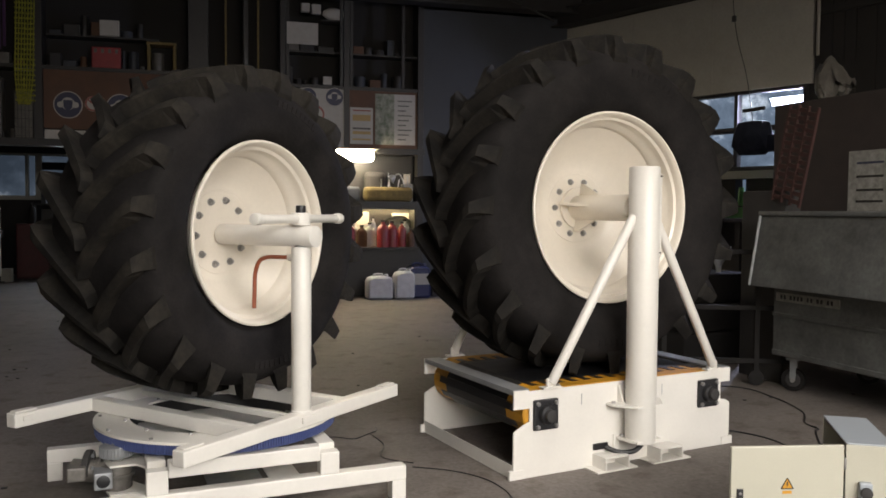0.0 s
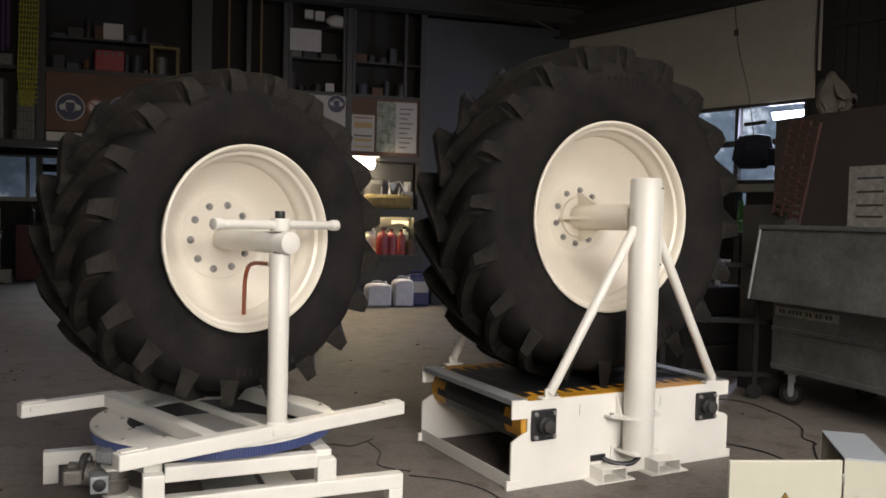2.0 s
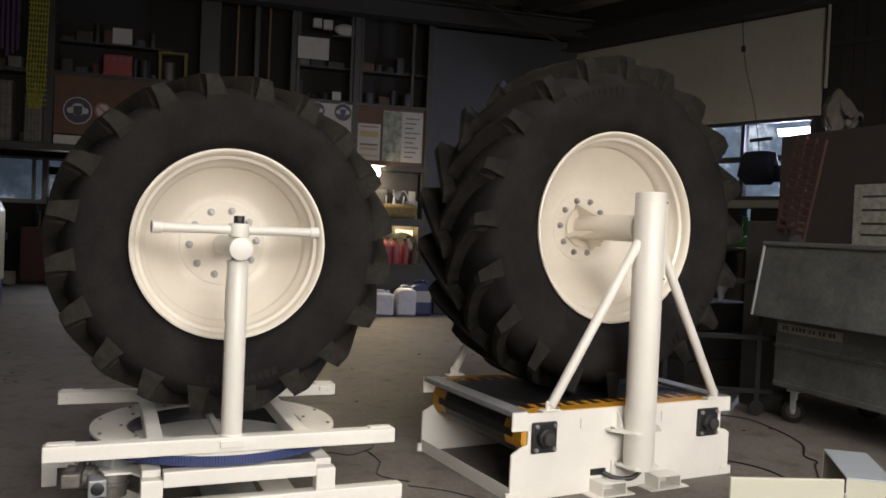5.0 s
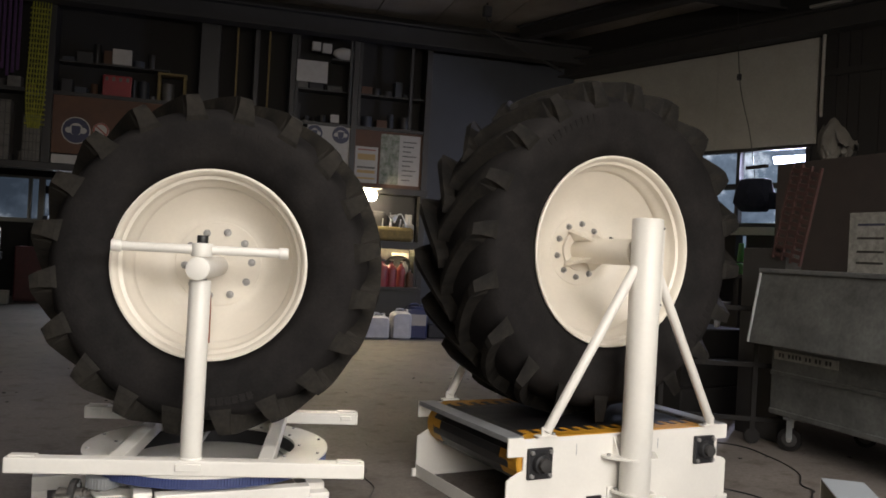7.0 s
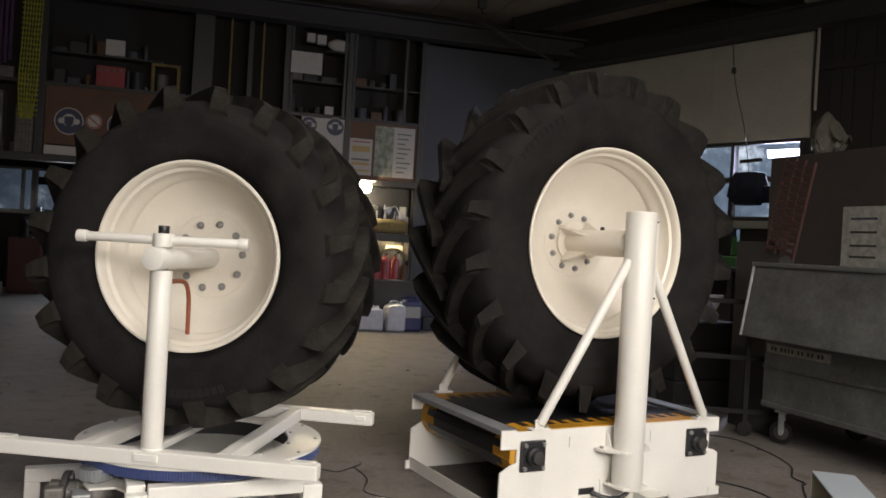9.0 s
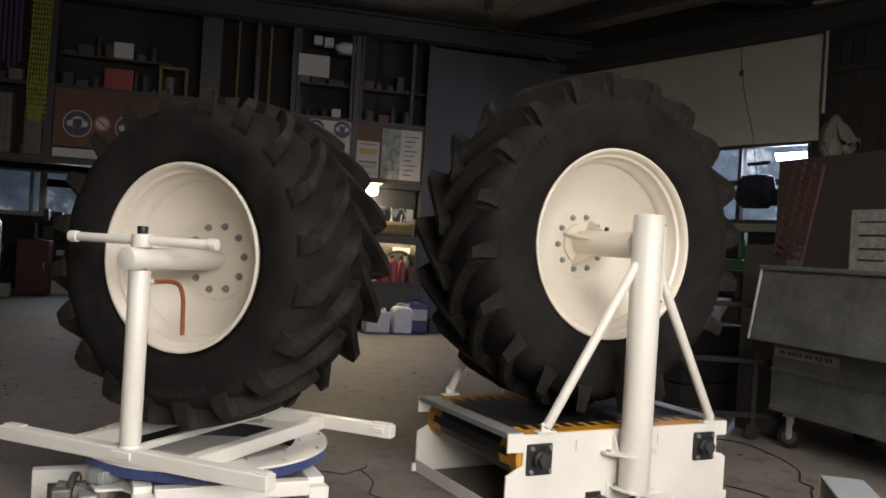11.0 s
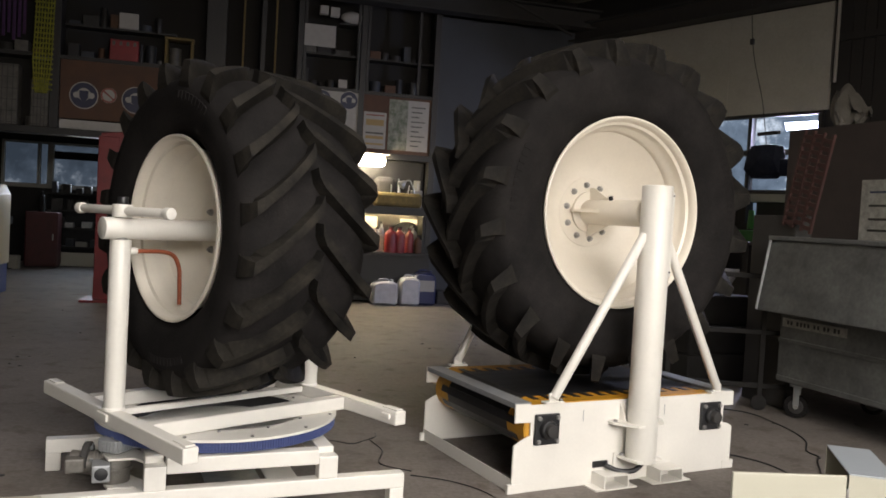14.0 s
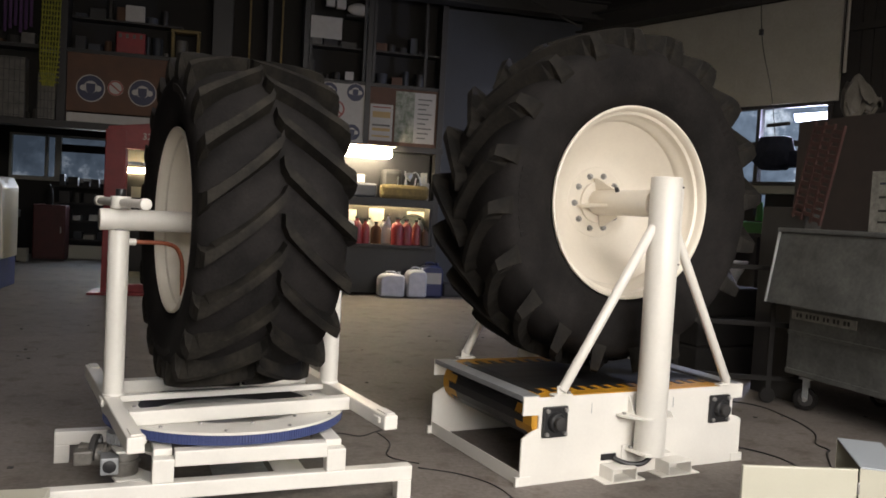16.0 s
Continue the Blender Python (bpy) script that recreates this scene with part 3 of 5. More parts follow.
def build_base():
    p = base
    for y in (-0.56, 0.36):
        part("rail", box(-0.82, 0.815 if y < 0 else 0.38, y - 0.035, y + 0.035, 0.094, 0.166, 0.005), WHITE, p)
        for x in (-0.783, 0.778 if y < 0 else 0.34):
            part("leg", box(x - 0.036, x + 0.036, y - 0.0345, y + 0.0345, 0.0, 0.094, 0.004), WHITE, p)
        for x in (-0.343, 0.43) if y < 0 else ():
            part("upright", box(x - 0.046, x + 0.046, y - 0.034, y + 0.034, 0.166, 0.272, 0.005), WHITE, p)
        part("bearer", box(-0.297, 0.384, y - 0.034, y + 0.034, 0.236, 0.305, 0.005) if y < 0 else box(-0.30, 0.30, y - 0.02, y + 0.02, 0.166, 0.232, 0.005), WHITE, p)
    for x in (-0.343, 0.43):
        part("cross_bearer", box(x - 0.04, x + 0.04, -0.526, 0.20, 0.23, 0.300, 0.005), WHITE, p)
    part("bearing_drum", rod((0, 0, 0.235), (0, 0, 0.277), 0.30, 64), WHITE, p, "", True)
    part("floor_plate", box(-0.10, 0.16, -0.525, 0.325, 0.100, 0.108, 0.002), GALV, p)
    part("floor_plate", box(0.19, 0.34, -0.525, 0.325, 0.100, 0.108, 0.002), WHITE, p)
    # drive
    ax, ay = MX, MY
    mo = part("gear_motor", rod((ax, ay, 0.128), (ax, ay, 0.240), 0.068, 36), CAST, p, "bare steel worm gear motor with pinion", True)
    part("housing_ring", rod((ax, ay, 0.180), (ax, ay, 0.200), 0.078, 36), CAST, mo, "", True)
    part("housing_cap", rod((ax, ay, 0.112), (ax, ay, 0.130), 0.058, 32), CAST, mo, "", True)
    part("shaft", rod((ax, ay, 0.22), (ax, ay, 0.30), 0.03, 20), STEEL, mo, "", True)
    part("output_block", box(ax - 0.098, ax - 0.020, ay - 0.13, ay - 0.02, 0.160, 0.238, 0.007), RAIL, mo)
    part("bore", rod((ax - 0.059, ay - 0.1315, 0.199), (ax - 0.059, ay - 0.128, 0.199), 0.029, 28), BLACK, mo, "", True)
    part("motor_barrel", rod((ax - 0.04, ay + 0.02, 0.20), (ax - 0.19, ay + 0.05, 0.215), 0.052, 30), CAST, mo, "", True)
    part("flange_disc", rod((ax - 0.105, ay + 0.037, 0.235), (ax - 0.13, ay + 0.045, 0.235), 0.068, 36), BEAM, mo, "", True)
    for k in range(6):
        a = math.pi * k / 3
        part("flange_bolt", rod((ax - 0.106, ay + 0.035 + 0.058 * math.cos(a), 0.235 + 0.055 * math.sin(a)), (ax - 0.095, ay + 0.032 + 0.058 * math.cos(a), 0.235 + 0.055 * math.sin(a)), 0.009, 6, bev=0), GALV, mo)
    for x0, r in ((-0.045, 0.060), (-0.062, 0.066), (-0.079, 0.060)):
        part("cooling_fin", rod((ax + x0, ay + 0.02 - x0 * 0.2, 0.205), (ax + x0 - 0.008, ay + 0.022 - x0 * 0.2, 0.205), r, 30), CAST, mo, "", True)
    part("terminal_box", box(ax - 0.21, ax - 0.13, ay - 0.05, ay + 0.04, 0.185, 0.250, 0.008), CAST, mo)
    pin = part("pinion", rod((ax, ay, 0.275), (ax, ay, 0.326), 0.070, 40), RAIL, mo, "toothed steel pinion", True)
    part("pinion_cap", rod((ax, ay, 0.326), (ax, ay, 0.334), 0.022, 20), STEEL, mo, "", True)
    for k in range(30):
        a = 2 * math.pi * k / 30
        part("pinion_tooth", rod((ax + 0.070 * math.cos(a), ay + 0.070 * math.sin(a), 0.277), (ax + 0.070 * math.cos(a), ay + 0.070 * math.sin(a), 0.324), 0.0055, 6, bev=0), RAIL, mo)
    for z in (0.252, 0.120):
        bm = extrude(bmesh.new(), [(MX - 0.03, MY - 0.10), (MX + 0.08, MY - 0.10), (-0.34, -0.52), (-0.30, -0.52), (-0.30, -0.42), (MX + 0.06, MY + 0.09), (MX - 0.07, MY + 0.07)], z - 0.005, z + 0.005)
        bm.transform(Matrix(((1, 0, 0, 0), (0, 0, 1, 0), (0, 1, 0, 0), (0, 0, 0, 1))))
        part("motor_bracket", bm, WHITE, p)


build_base()

# ---- belt stand ----
PHI = 12.38
STAND = pose(1.493, -0.357, 0, 0, 0, PHI)
SL, SD, SH = 1.569, 1.063, 0.472
stand = thing("belt_test_stand", "white steel belt test stand with yellow-edged black belt", "test stand", m=STAND)
RX0, RX1, RZ, RB = 0.195, SL - 0.195, 0.339, 0.1295
PATH = 2 * (RX1 - RX0) + 2 * math.pi * RB
SEGS = 70


def belt_pose(d):
    """The place d metres along the belt's loop, starting over the first roller."""
    run = RX1 - RX0
    d %= PATH
    if d < run:
        return pose(RX0 + d, 0, RZ + RB)
    d -= run
    if d < math.pi * RB:
        a = d / RB
        return pose(RX1 + RB * math.sin(a), 0, RZ + RB * math.cos(a), 0, math.degrees(a), 0)
    d -= math.pi * RB
    if d < run:
        return pose(RX1 - d, 0, RZ - RB, 0, 180, 0)
    a = math.pi + (d - run) / RB
    return pose(RX0 + RB * math.sin(a), 0, RZ + RB * math.cos(a), 0, math.degrees(a), 0)


belt_segments = []


def build_stand():
    p = stand
    out = [(0, 0), (SL, 0), (SL, 0.256), (SL - 0.03, 0.275), (SL - 0.078, 0.285), (SL - 0.078, 0.388), (SL, 0.388), (SL, SH), (SL - 0.09, SH), (SL - 0.10, 0.4645), (0.10, 0.4645), (0.09, SH), (0, SH), (0, 0.374), (0.10, 0.372), (0.10, 0.300), (0.06, 0.285), (0, 0.252)]
    for y in (0.0, SD - 0.012):
        pl = part("side_plate", extrude(bmesh.new(), out, y, y + 0.012, 0.0015), WHITE, p)
        for x in (0.02, SL - 0.02):
            part("foot", box(x - 0.045, x + 0.045, y - 0.004, y + 0.016, 0.0, 0.05, 0.002), WHITE, pl)
        f = -1 if y == 0 else 1
        yo = y if f < 0 else y + 0.012
        for x in (0.44, 1.02):
            part("weld_mark", box(x - 0.002, x + 0.002, min(yo, yo + f * 0.001), max(yo, yo + f * 0.001), 0.36, 0.42, 0), GALV, pl)
        for x in (RX0, RX1):
            be = part("bearing", box(x - 0.078, x + 0.078, min(yo, yo + f * 0.022), max(yo, yo + f * 0.022), RZ - 0.088, RZ + 0.078, 0.008), BLACK, p, "black flange bearing")
            part("bearing_boss", rod((x, yo + f * 0.02, RZ - 0.003), (x, yo + f * 0.048, RZ - 0.003), 0.055, 32, 0.048), BLACK, be, "", True)
            part("shaft_end", rod((x, yo + f * 0.04, RZ - 0.003), (x, yo + f * 0.075, RZ - 0.003), 0.034, 28), BEAM, be, "dull steel shaft end", True)
            for dx in (-0.058, 0.058):
                for dz in (-0.066, 0.058):
                    part("bolt", rod((x + dx, yo + f * 0.02, RZ + dz), (x + dx, yo + f * 0.036, RZ + dz), 0.012, 6, bev=0.001), STEEL, be)
        # post with brackets and struts
        yp = -0.09 if f < 0 else SD + 0.09
        po = part("post", rod((0.781, yp, 0.135), (0.781, yp, 1.664), 0.085, 48), WHITE, p, "", True)
        part("post_cap", rod((0.786, yp, 1.655), (0.786, yp, 1.668), 0.078, 40), WHITE, po, "", True)
        part("axle_plate", box(0.83, 0.865, yp - 0.05, yp + 0.05, 1.17, 1.63, 0.004), WHITE, po)
        for z in (1.195, 1.615):
            part("grub_screw", rod((0.845, yp - 0.0705 * -f * -1 if f > 0 else yp - 0.060, z), (0.845, yp - 0.066 if f < 0 else yp + 0.066, z), 0.005, 8, bev=0), BLACK, po)
        for z, wd in ((0.345, 0.175), (0.150, 0.11)):
            bm = extrude(bmesh.new(), [(0.786 - wd, yo), (0.786 - wd, yo + f * 0.05), (0.786 - 0.09, yp + f * 0.075), (0.786 + 0.09, yp + f * 0.075), (0.786 + wd, yo + f * 0.05), (0.786 + wd, yo)], z - 0.006, z + 0.006)
            bm.transform(Matrix(((1, 0, 0, 0), (0, 0, 1, 0), (0, 1, 0, 0), (0, 0, 0, 1))))
            br = part("post_bracket", bm, WHITE, po)
            for dx in (-wd + 0.03, wd - 0.03, -0.085, 0.09):
                part("bolt", rod((0.786 + dx, yo + f * 0.03, z + 0.006), (0.786 + dx, yo + f * 0.03, z + 0.018), 0.012, 6, bev=0.001), STEEL, br)
        for dx in (-0.115, 0.115):
            bm = extrude(bmesh.new(), [(0.0, 0.345), (0.0, 0.45), (0.06, 0.345)], -0.004, 0.004)
            bm.transform(pose(0.786 + dx * 0.8, yo, 0, 0, 0, 90 * f))
            part("gusset", bm, WHITE, po)
        part("drop_ear", box(0.66, 0.70, min(yo, yo + f * 0.012), max(yo, yo + f * 0.012), 0.06, 0.17, 0.004), WHITE, po)
        for s in (-1, 1):
            x1 = 0.228 if s < 0 else 1.412
            ft = Vector((x1, yo + f * 0.012, 0.50))
            st = part("strut", rod((0.782 + s * 0.072, yp, 1.395), ft, 0.0265, 24), WHITE, p, "", True)
            part("strut_foot", box(x1 - 0.06, x1 + 0.06, min(yo - f * 0.02, yo + f * 0.03), max(yo - f * 0.02, yo + f * 0.03), SH, SH + 0.010, 0.002), WHITE, st)
            part("strut_lug", box(x1 - 0.03, x1 + 0.03, min(yo + f * 0.003, yo + f * 0.017), max(yo + f * 0.003, yo + f * 0.017), SH + 0.008, SH + 0.055, 0.004), WHITE, st)
            part("bolt", rod((x1 - s * 0.045, yo + f * 0.012, SH + 0.01), (x1 - s * 0.045, yo + f * 0.012, SH + 0.022), 0.011, 6, bev=0.001), STEEL, st)
    for x in (0.04, SL - 0.04):
        xc = 0.052 if x < 1 else SL - 0.052
        r = part("top_rail", box(xc - 0.052, xc + 0.052, 0.0125, SD - 0.0125, SH - 0.004, SH + 0.004, 0.002), RAIL, p, "bare galvanised top rail")
        part("rail_web", box(x - 0.04 if x < 1 else x + 0.034, x - 0.034 if x < 1 else x + 0.04, 0.0125, SD - 0.0125, 0.448, SH - 0.005, 0.001), RAIL, r)
        part("base_rail", box(x - 0.04, x + 0.04, 0.0125, SD - 0.0125, 0.0, 0.008, 0.002), WHITE, p)
        part("base_rail_web", box(x - 0.04 if x < 1 else x + 0.034, x - 0.034 if x < 1 else x + 0.04, 0.0125, SD - 0.0125, 0.009, 0.075, 0.001), WHITE, p)
    for x in (RX0, RX1):
        dr = part("roller", rod((x, 0.016, RZ), (x, SD - 0.016, RZ), RB - 0.008, 48), YELLOW, p, "yellow painted end drum", True)
    part("slider_bed", box(RX0, RX1, 0.10, SD - 0.10, RZ + 0.10, RZ + RB - 0.007, 0.002), BEAM, p)
    for x in (0.605, 1.0):
        # fork pockets on their splayed shoes
        bm = box(x - 0.085, x + 0.085, -0.115, 0.0, 0.070, 0.077, 0.001)
        bx(bm, x - 0.085, x - 0.077, -0.115, 0.0, 0.008, 0.070, 0.001)
        bx(bm, x + 0.077, x + 0.085, -0.115, 0.0, 0.008, 0.070, 0.001)
        fp = part("fork_pocket", bm, WHITE, p)
        part("shoe", box(x - 0.14, x + 0.14, -0.12, -0.002, 0.0, 0.0075, 0.001), WHITE, fp)
    hs = part("cable_loop", sweep(bmesh.new(), [(0.60, -0.012, 0.105), (0.66, -0.06, 0.082), (0.74, -0.09, 0.085), (0.80, -0.09, 0.12), (0.82, -0.09, 0.145)], 0.014, 12), BLACK, p, "black cable loop", True)
    part("cable_entry", box(0.52, 0.62, -0.012, -0.001, 0.095, 0.13, 0.002), BLACK, hs)
    pitch = PATH / SEGS
    plain, tooth, edge = None, None, None
    for k in range(SEGS):
        if k == 0:
            bm = box(-pitch / 2, pitch / 2, 0.185, SD - 0.185, -0.006, 0.002, 0)
            for f in (1, -1):
                # one black comb tooth with a jagged leading edge
                saw = [(-pitch / 2, 0.19), (-pitch / 2, 0.10)] + [(pitch / 2 - (0.014 if j % 2 else 0.0), 0.10 + j * 0.01125) for j in range(9)]
                t = bmesh.new()
                extrude(t, saw, 0.0005, 0.0032)
                join(bm, t, Matrix(((1, 0, 0, 0), (0, 0, f, 0 if f > 0 else SD), (0, 1, 0, 0), (0, 0, 0, 1))))
            o = part("belt_segment", bm, BLACK, p)
            tooth = o.data
        elif k == 1:
            o = part("belt_segment", box(-pitch / 2, pitch / 2, 0.185, SD - 0.185, -0.006, 0.002, 0), BLACK, p)
            plain = o.data
        else:
            o = new("belt_segment", plain if k % 2 else tooth)
            o.parent = p
        belt_segments.append(o)
        for y0, y1 in ((0.016, 0.188), (SD - 0.188, SD - 0.016)):
            if y0 < 0.1 and k == 0:
                e = part("belt_edge", box(-pitch / 2, pitch / 2, y0, y1, -0.006, 0.0, 0), YELLOW, o)
                edge = e.data
            else:
                e = new("belt_edge", edge)
                e.parent = o
                if y0 > 0.1:
                    e.matrix_basis = pose(0, SD - 0.204, 0)


build_stand()

# ---- control cabinet in the foreground ----
def build_cabinet():
    a = math.degrees(math.atan2(-1.115 + 1.53, 2.776 - 2.538))
    c = thing("control_cabinet", "beige steel control cabinet with its door swung open", "cabinet", m=pose(2.538, -1.53, 0, 0, 0, a))
    # local x runs along the opening, -y into the cabinet
    bm = box(0.0, 0.48, -0.186, -0.178, 0, 0.45, 0.002)
    bx(bm, 0.0, 0.008, -0.178, 0.0, 0, 0.45, 0.002)
    bx(bm, 0.472, 0.48, -0.178, 0.0, 0, 0.45, 0.002)
    bx(bm, 0.008, 0.472, -0.178, 0.0, 0, 0.008, 0.001)
    part("body", bm, BEIGE, c)
    part("top", box(0.0, 0.48, -0.186, 0.0, 0.4505, 0.458, 0.003), GREYTOP, c, "grey top sheet")
    lip = part("mounting_plate", box(0.03, 0.45, -0.172, -0.168, 0.04, 0.42, 0.001), GALV, c)
    d = part("door", box(-0.50, -0.012, -0.009, 0.009, 0.0, 0.45, 0.004), BEIGE, c, "", False, pose(0, 0, 0, 0, 0, math.degrees(math.atan2(-1.53 + 1.44, 2.54 - 2.07)) - a))
    for z in (0.08, 0.37):
        part("hinge", rod((-0.006, -0.004, z - 0.025), (-0.006, -0.004, z + 0.025), 0.007, 12), STEEL, d, "", True)
    lk = part("lock", box(-0.475, -0.447, -0.016, -0.009, 0.235, 0.275, 0.003), BLACK, d)
    part("lock_key", rod((-0.461, -0.0185, 0.256), (-0.461, -0.016, 0.256), 0.006, 10, bev=0), STEEL, lk)
    bm = extrude(bmesh.new(), [(-0.282, 0.272), (-0.234, 0.272), (-0.258, 0.314)], -0.0105, -0.0092)
    ws = part("warning_triangle", bm, YELLOW, d, "yellow and black warning triangle")
    for p0, p1 in (((-0.284, 0.271), (-0.232, 0.271)), ((-0.232, 0.271), (-0.258, 0.316)), ((-0.258, 0.316), (-0.284, 0.271))):
        part("border", rod((p0[0], -0.0108, p0[1]), (p1[0], -0.0108, p1[1]), 0.0022, 6, bev=0), BLACK, ws)
    part("bolt_symbol", extrude(bmesh.new(), [(-0.260, 0.301), (-0.254, 0.301), (-0.257, 0.292), (-0.253, 0.292), (-0.261, 0.276), (-0.259, 0.288), (-0.263, 0.288)], -0.0112, -0.0106), BLACK, ws)
    part("notice", box(-0.278, -0.238, -0.0105, -0.0092, 0.250, 0.262, 0), YELLOW, d)
    so = part("socket", box(-0.03, 0.0, -0.10, -0.05, 0.22, 0.30, 0.006), GREYTOP, c, "grey plug socket")
    part("socket_cap", rod((-0.03, -0.075, 0.26), (-0.045, -0.075, 0.26), 0.024, 20), BEAM, so, "", True)
    # second low box whose top edge shows beside the turntable base
    b2 = thing("control_cabinet", "low cream control box with a dark open hatch", "cabinet", m=pose(-0.80, -1.04, 0, 0, 0, 2))
    part("body", box(-0.45, 0.17, -0.22, 0.0, 0, 0.30, 0.004), BEIGE, b2)
    part("hatch", box(0.175, 0.29, -0.30, -0.29, 0.10, 0.30, 0.003), BEAM, b2, "", False, pose(0, 0.0, 0))
    part("hinge_arm", box(0.165, 0.185, -0.30, -0.2, 0.2, 0.22, 0.002), STEEL, b2)


build_cabinet()

# ---- cables on the floor ----
for pts in ([(1.029, -0.018), (1.222, -0.136), (1.357, -0.314), (1.40, -0.546), (1.36, -0.80)],
            [(3.10, 1.75), (4.012, 1.4), (4.108, 0.963), (4.014, 0.533), (3.816, 0.263), (3.80, 0.12), (3.692, 0.007), (3.2, -0.7), (2.98, -1.0)],
            [(3.02, 0.25), (3.218, 0.192), (3.333, -0.101), (3.2, -0.6), (2.94, -1.05)],
            [(0.55, 0.66), (0.686, 0.679), (0.80, 0.61), (0.902, 0.692), (0.97, 0.76), (0.986, 0.851)],
            [(0.92, 0.70), (0.96, 0.45), (0.90, 0.2), (1.05, 0.05)]):
    c = part("floor_cable", sweep(bmesh.new(), [(x, y, 0.005) for x, y in pts], 0.0055 if pts[0][0] > 2 else 0.003, 8), BLACK, None, "", True)
    tagged(c, "thin black cable lying on the concrete floor", "cable", "floor cables")
# litter on the floor
bits = bmesh.new()
rnd = random.Random(5)
for k in range(160):
    x, y = rnd.uniform(-3, 6), rnd.uniform(-2.5, 7)
    if -1.0 < x < 3.2 and -1.2 < y < 1.2:
        continue
    r = rnd.uniform(0.003, 0.011)
    bx(bits, x - r, x + r * 1.6, y - r, y + r, 0.0, r * 0.6, 0)
tagged(part("floor_debris", bits, BEAM, None), "small dark crumbs and chips on the concrete", "debris", kind="stuff")

# ---- waste container ----
def build_bin():
    m = pose(4.27, 1.24, 0, 0, 0, -85)
    b = thing("waste_container", "weathered grey steel wheeled container with overhanging upper panel", "container", m=m)
    # local x runs along the front, y into the container
    bm = extrude(bmesh.new(), [(0.03, 0.285), (0.03, 0.86), (1.05, 0.86), (1.05, 0.285)], 0, 1.8)
    bm.transform(Matrix(((0, 1, 0, 0), (1, 0, 0, 0), (0, 0, 1, 0), (0, 0, 0, 1))))
    part("body", bm, BINZINC, b)
    bm = extrude(bmesh.new(), [(-0.21, 0.855), (-0.21, 0.845), (0.06, 0.845), (1.1, 0.845), (1.1, 1.41), (-0.11, 1.41)], -0.01, 1.82, 0.006)
    bm.transform(Matrix(((0, 1, 0, 0), (1, 0, 0, 0), (0, 0, 1, 0), (0, 0, 0, 1))))
    part("upper_panel", bm, BINZINC, b)
    part("top_edge", box(-0.02, 1.83, -0.135, -0.09, 1.40, 1.435, 0.008), GALV, b, "bright rolled top edge")
    part("edge_strip", rod((-0.012, -0.213, 0.85), (-0.012, -0.118, 1.40), 0.011, 12), RAIL, b, "bright worn edge strip", True)
    part("rib", box(0.0, 1.8, 0.012, 0.034, 0.60, 0.63, 0.006), BINZINC, b)
    part("rib", box(0.0, 1.8, 0.016, 0.034, 0.29, 0.33, 0.006), BINZINC, b)
    lab = part("label_strip", box(0.03, 0.66, 0.020, 0.0295, 0.722, 0.79, 0.001), LABEL, b, "dirty pale strip with worn dark characters")
    x = 0.08
    for wd in (0.026, 0.026, 0, 0.03, 0.026, 0.026, 0.028, 0, 0.026, 0.026, 0, 0.028, 0.026, 0, 0.028, 0.026):
        if wd:
            part("character_bar", box(x, x + wd * 0.75, 0.0185, 0.0203, 0.742, 0.774, 0), FRAME, lab)
        x += wd + 0.010 if wd else 0.024
    for x in (0.10, 1.70):
        for y in (0.15, 0.95):
            sw = pose(x, y, 0, 0, 0, 38 if x < 1 else 12)
            ca = part("castor", rod((0, 0.022, 0.092), (0, -0.022, 0.092), 0.092, 32, bev=0.012), RUBBER, b, "swivel castor with bright hub", True, sw)
            part("hub", rod((0, -0.020, 0.092), (0, -0.030, 0.092), 0.060, 28, 0.048, bev=0.004), BEAM, ca, "", True)
            part("axle", rod((0, -0.028, 0.092), (0, -0.052, 0.092), 0.018, 16), STEEL, ca, "", True)
            bm = box(-0.022, 0.022, -0.045, -0.034, 0.10, 0.25, 0.003)
            bx(bm, -0.022, 0.022, 0.034, 0.045, 0.08, 0.25, 0.003)
            bx(bm, -0.05, 0.05, -0.05, 0.05, 0.25, 0.285, 0.003)
            part("fork", bm, GALV, ca)
    # trolley frame standing behind the container's corner
    t = thing("transport_trolley", "dark steel trolley frame on small wheels", "trolley", m=pose(4.275, 1.42, 0, 0, 0, 160))
    for x in (0.0, 0.75):
        part("upright", box(x - 0.02, x + 0.02, -0.02, 0.02, 0.10, 1.12, 0.003), NEARBLACK, t)
        w = part("castor", rod((x, 0.02, 0.062), (x, -0.02, 0.062), 0.062, 28), NEARBLACK, t, "", True)
        part("hub", rod((x, -0.021, 0.062), (x, -0.025, 0.062), 0.03, 20), STEEL, w, "", True)
    for z in (0.18, 0.62, 1.08):
        part("cross_bar", box(-0.3, 0.75, -0.015, 0.015, z, z + 0.04, 0.003), NEARBLACK, t)


build_bin()

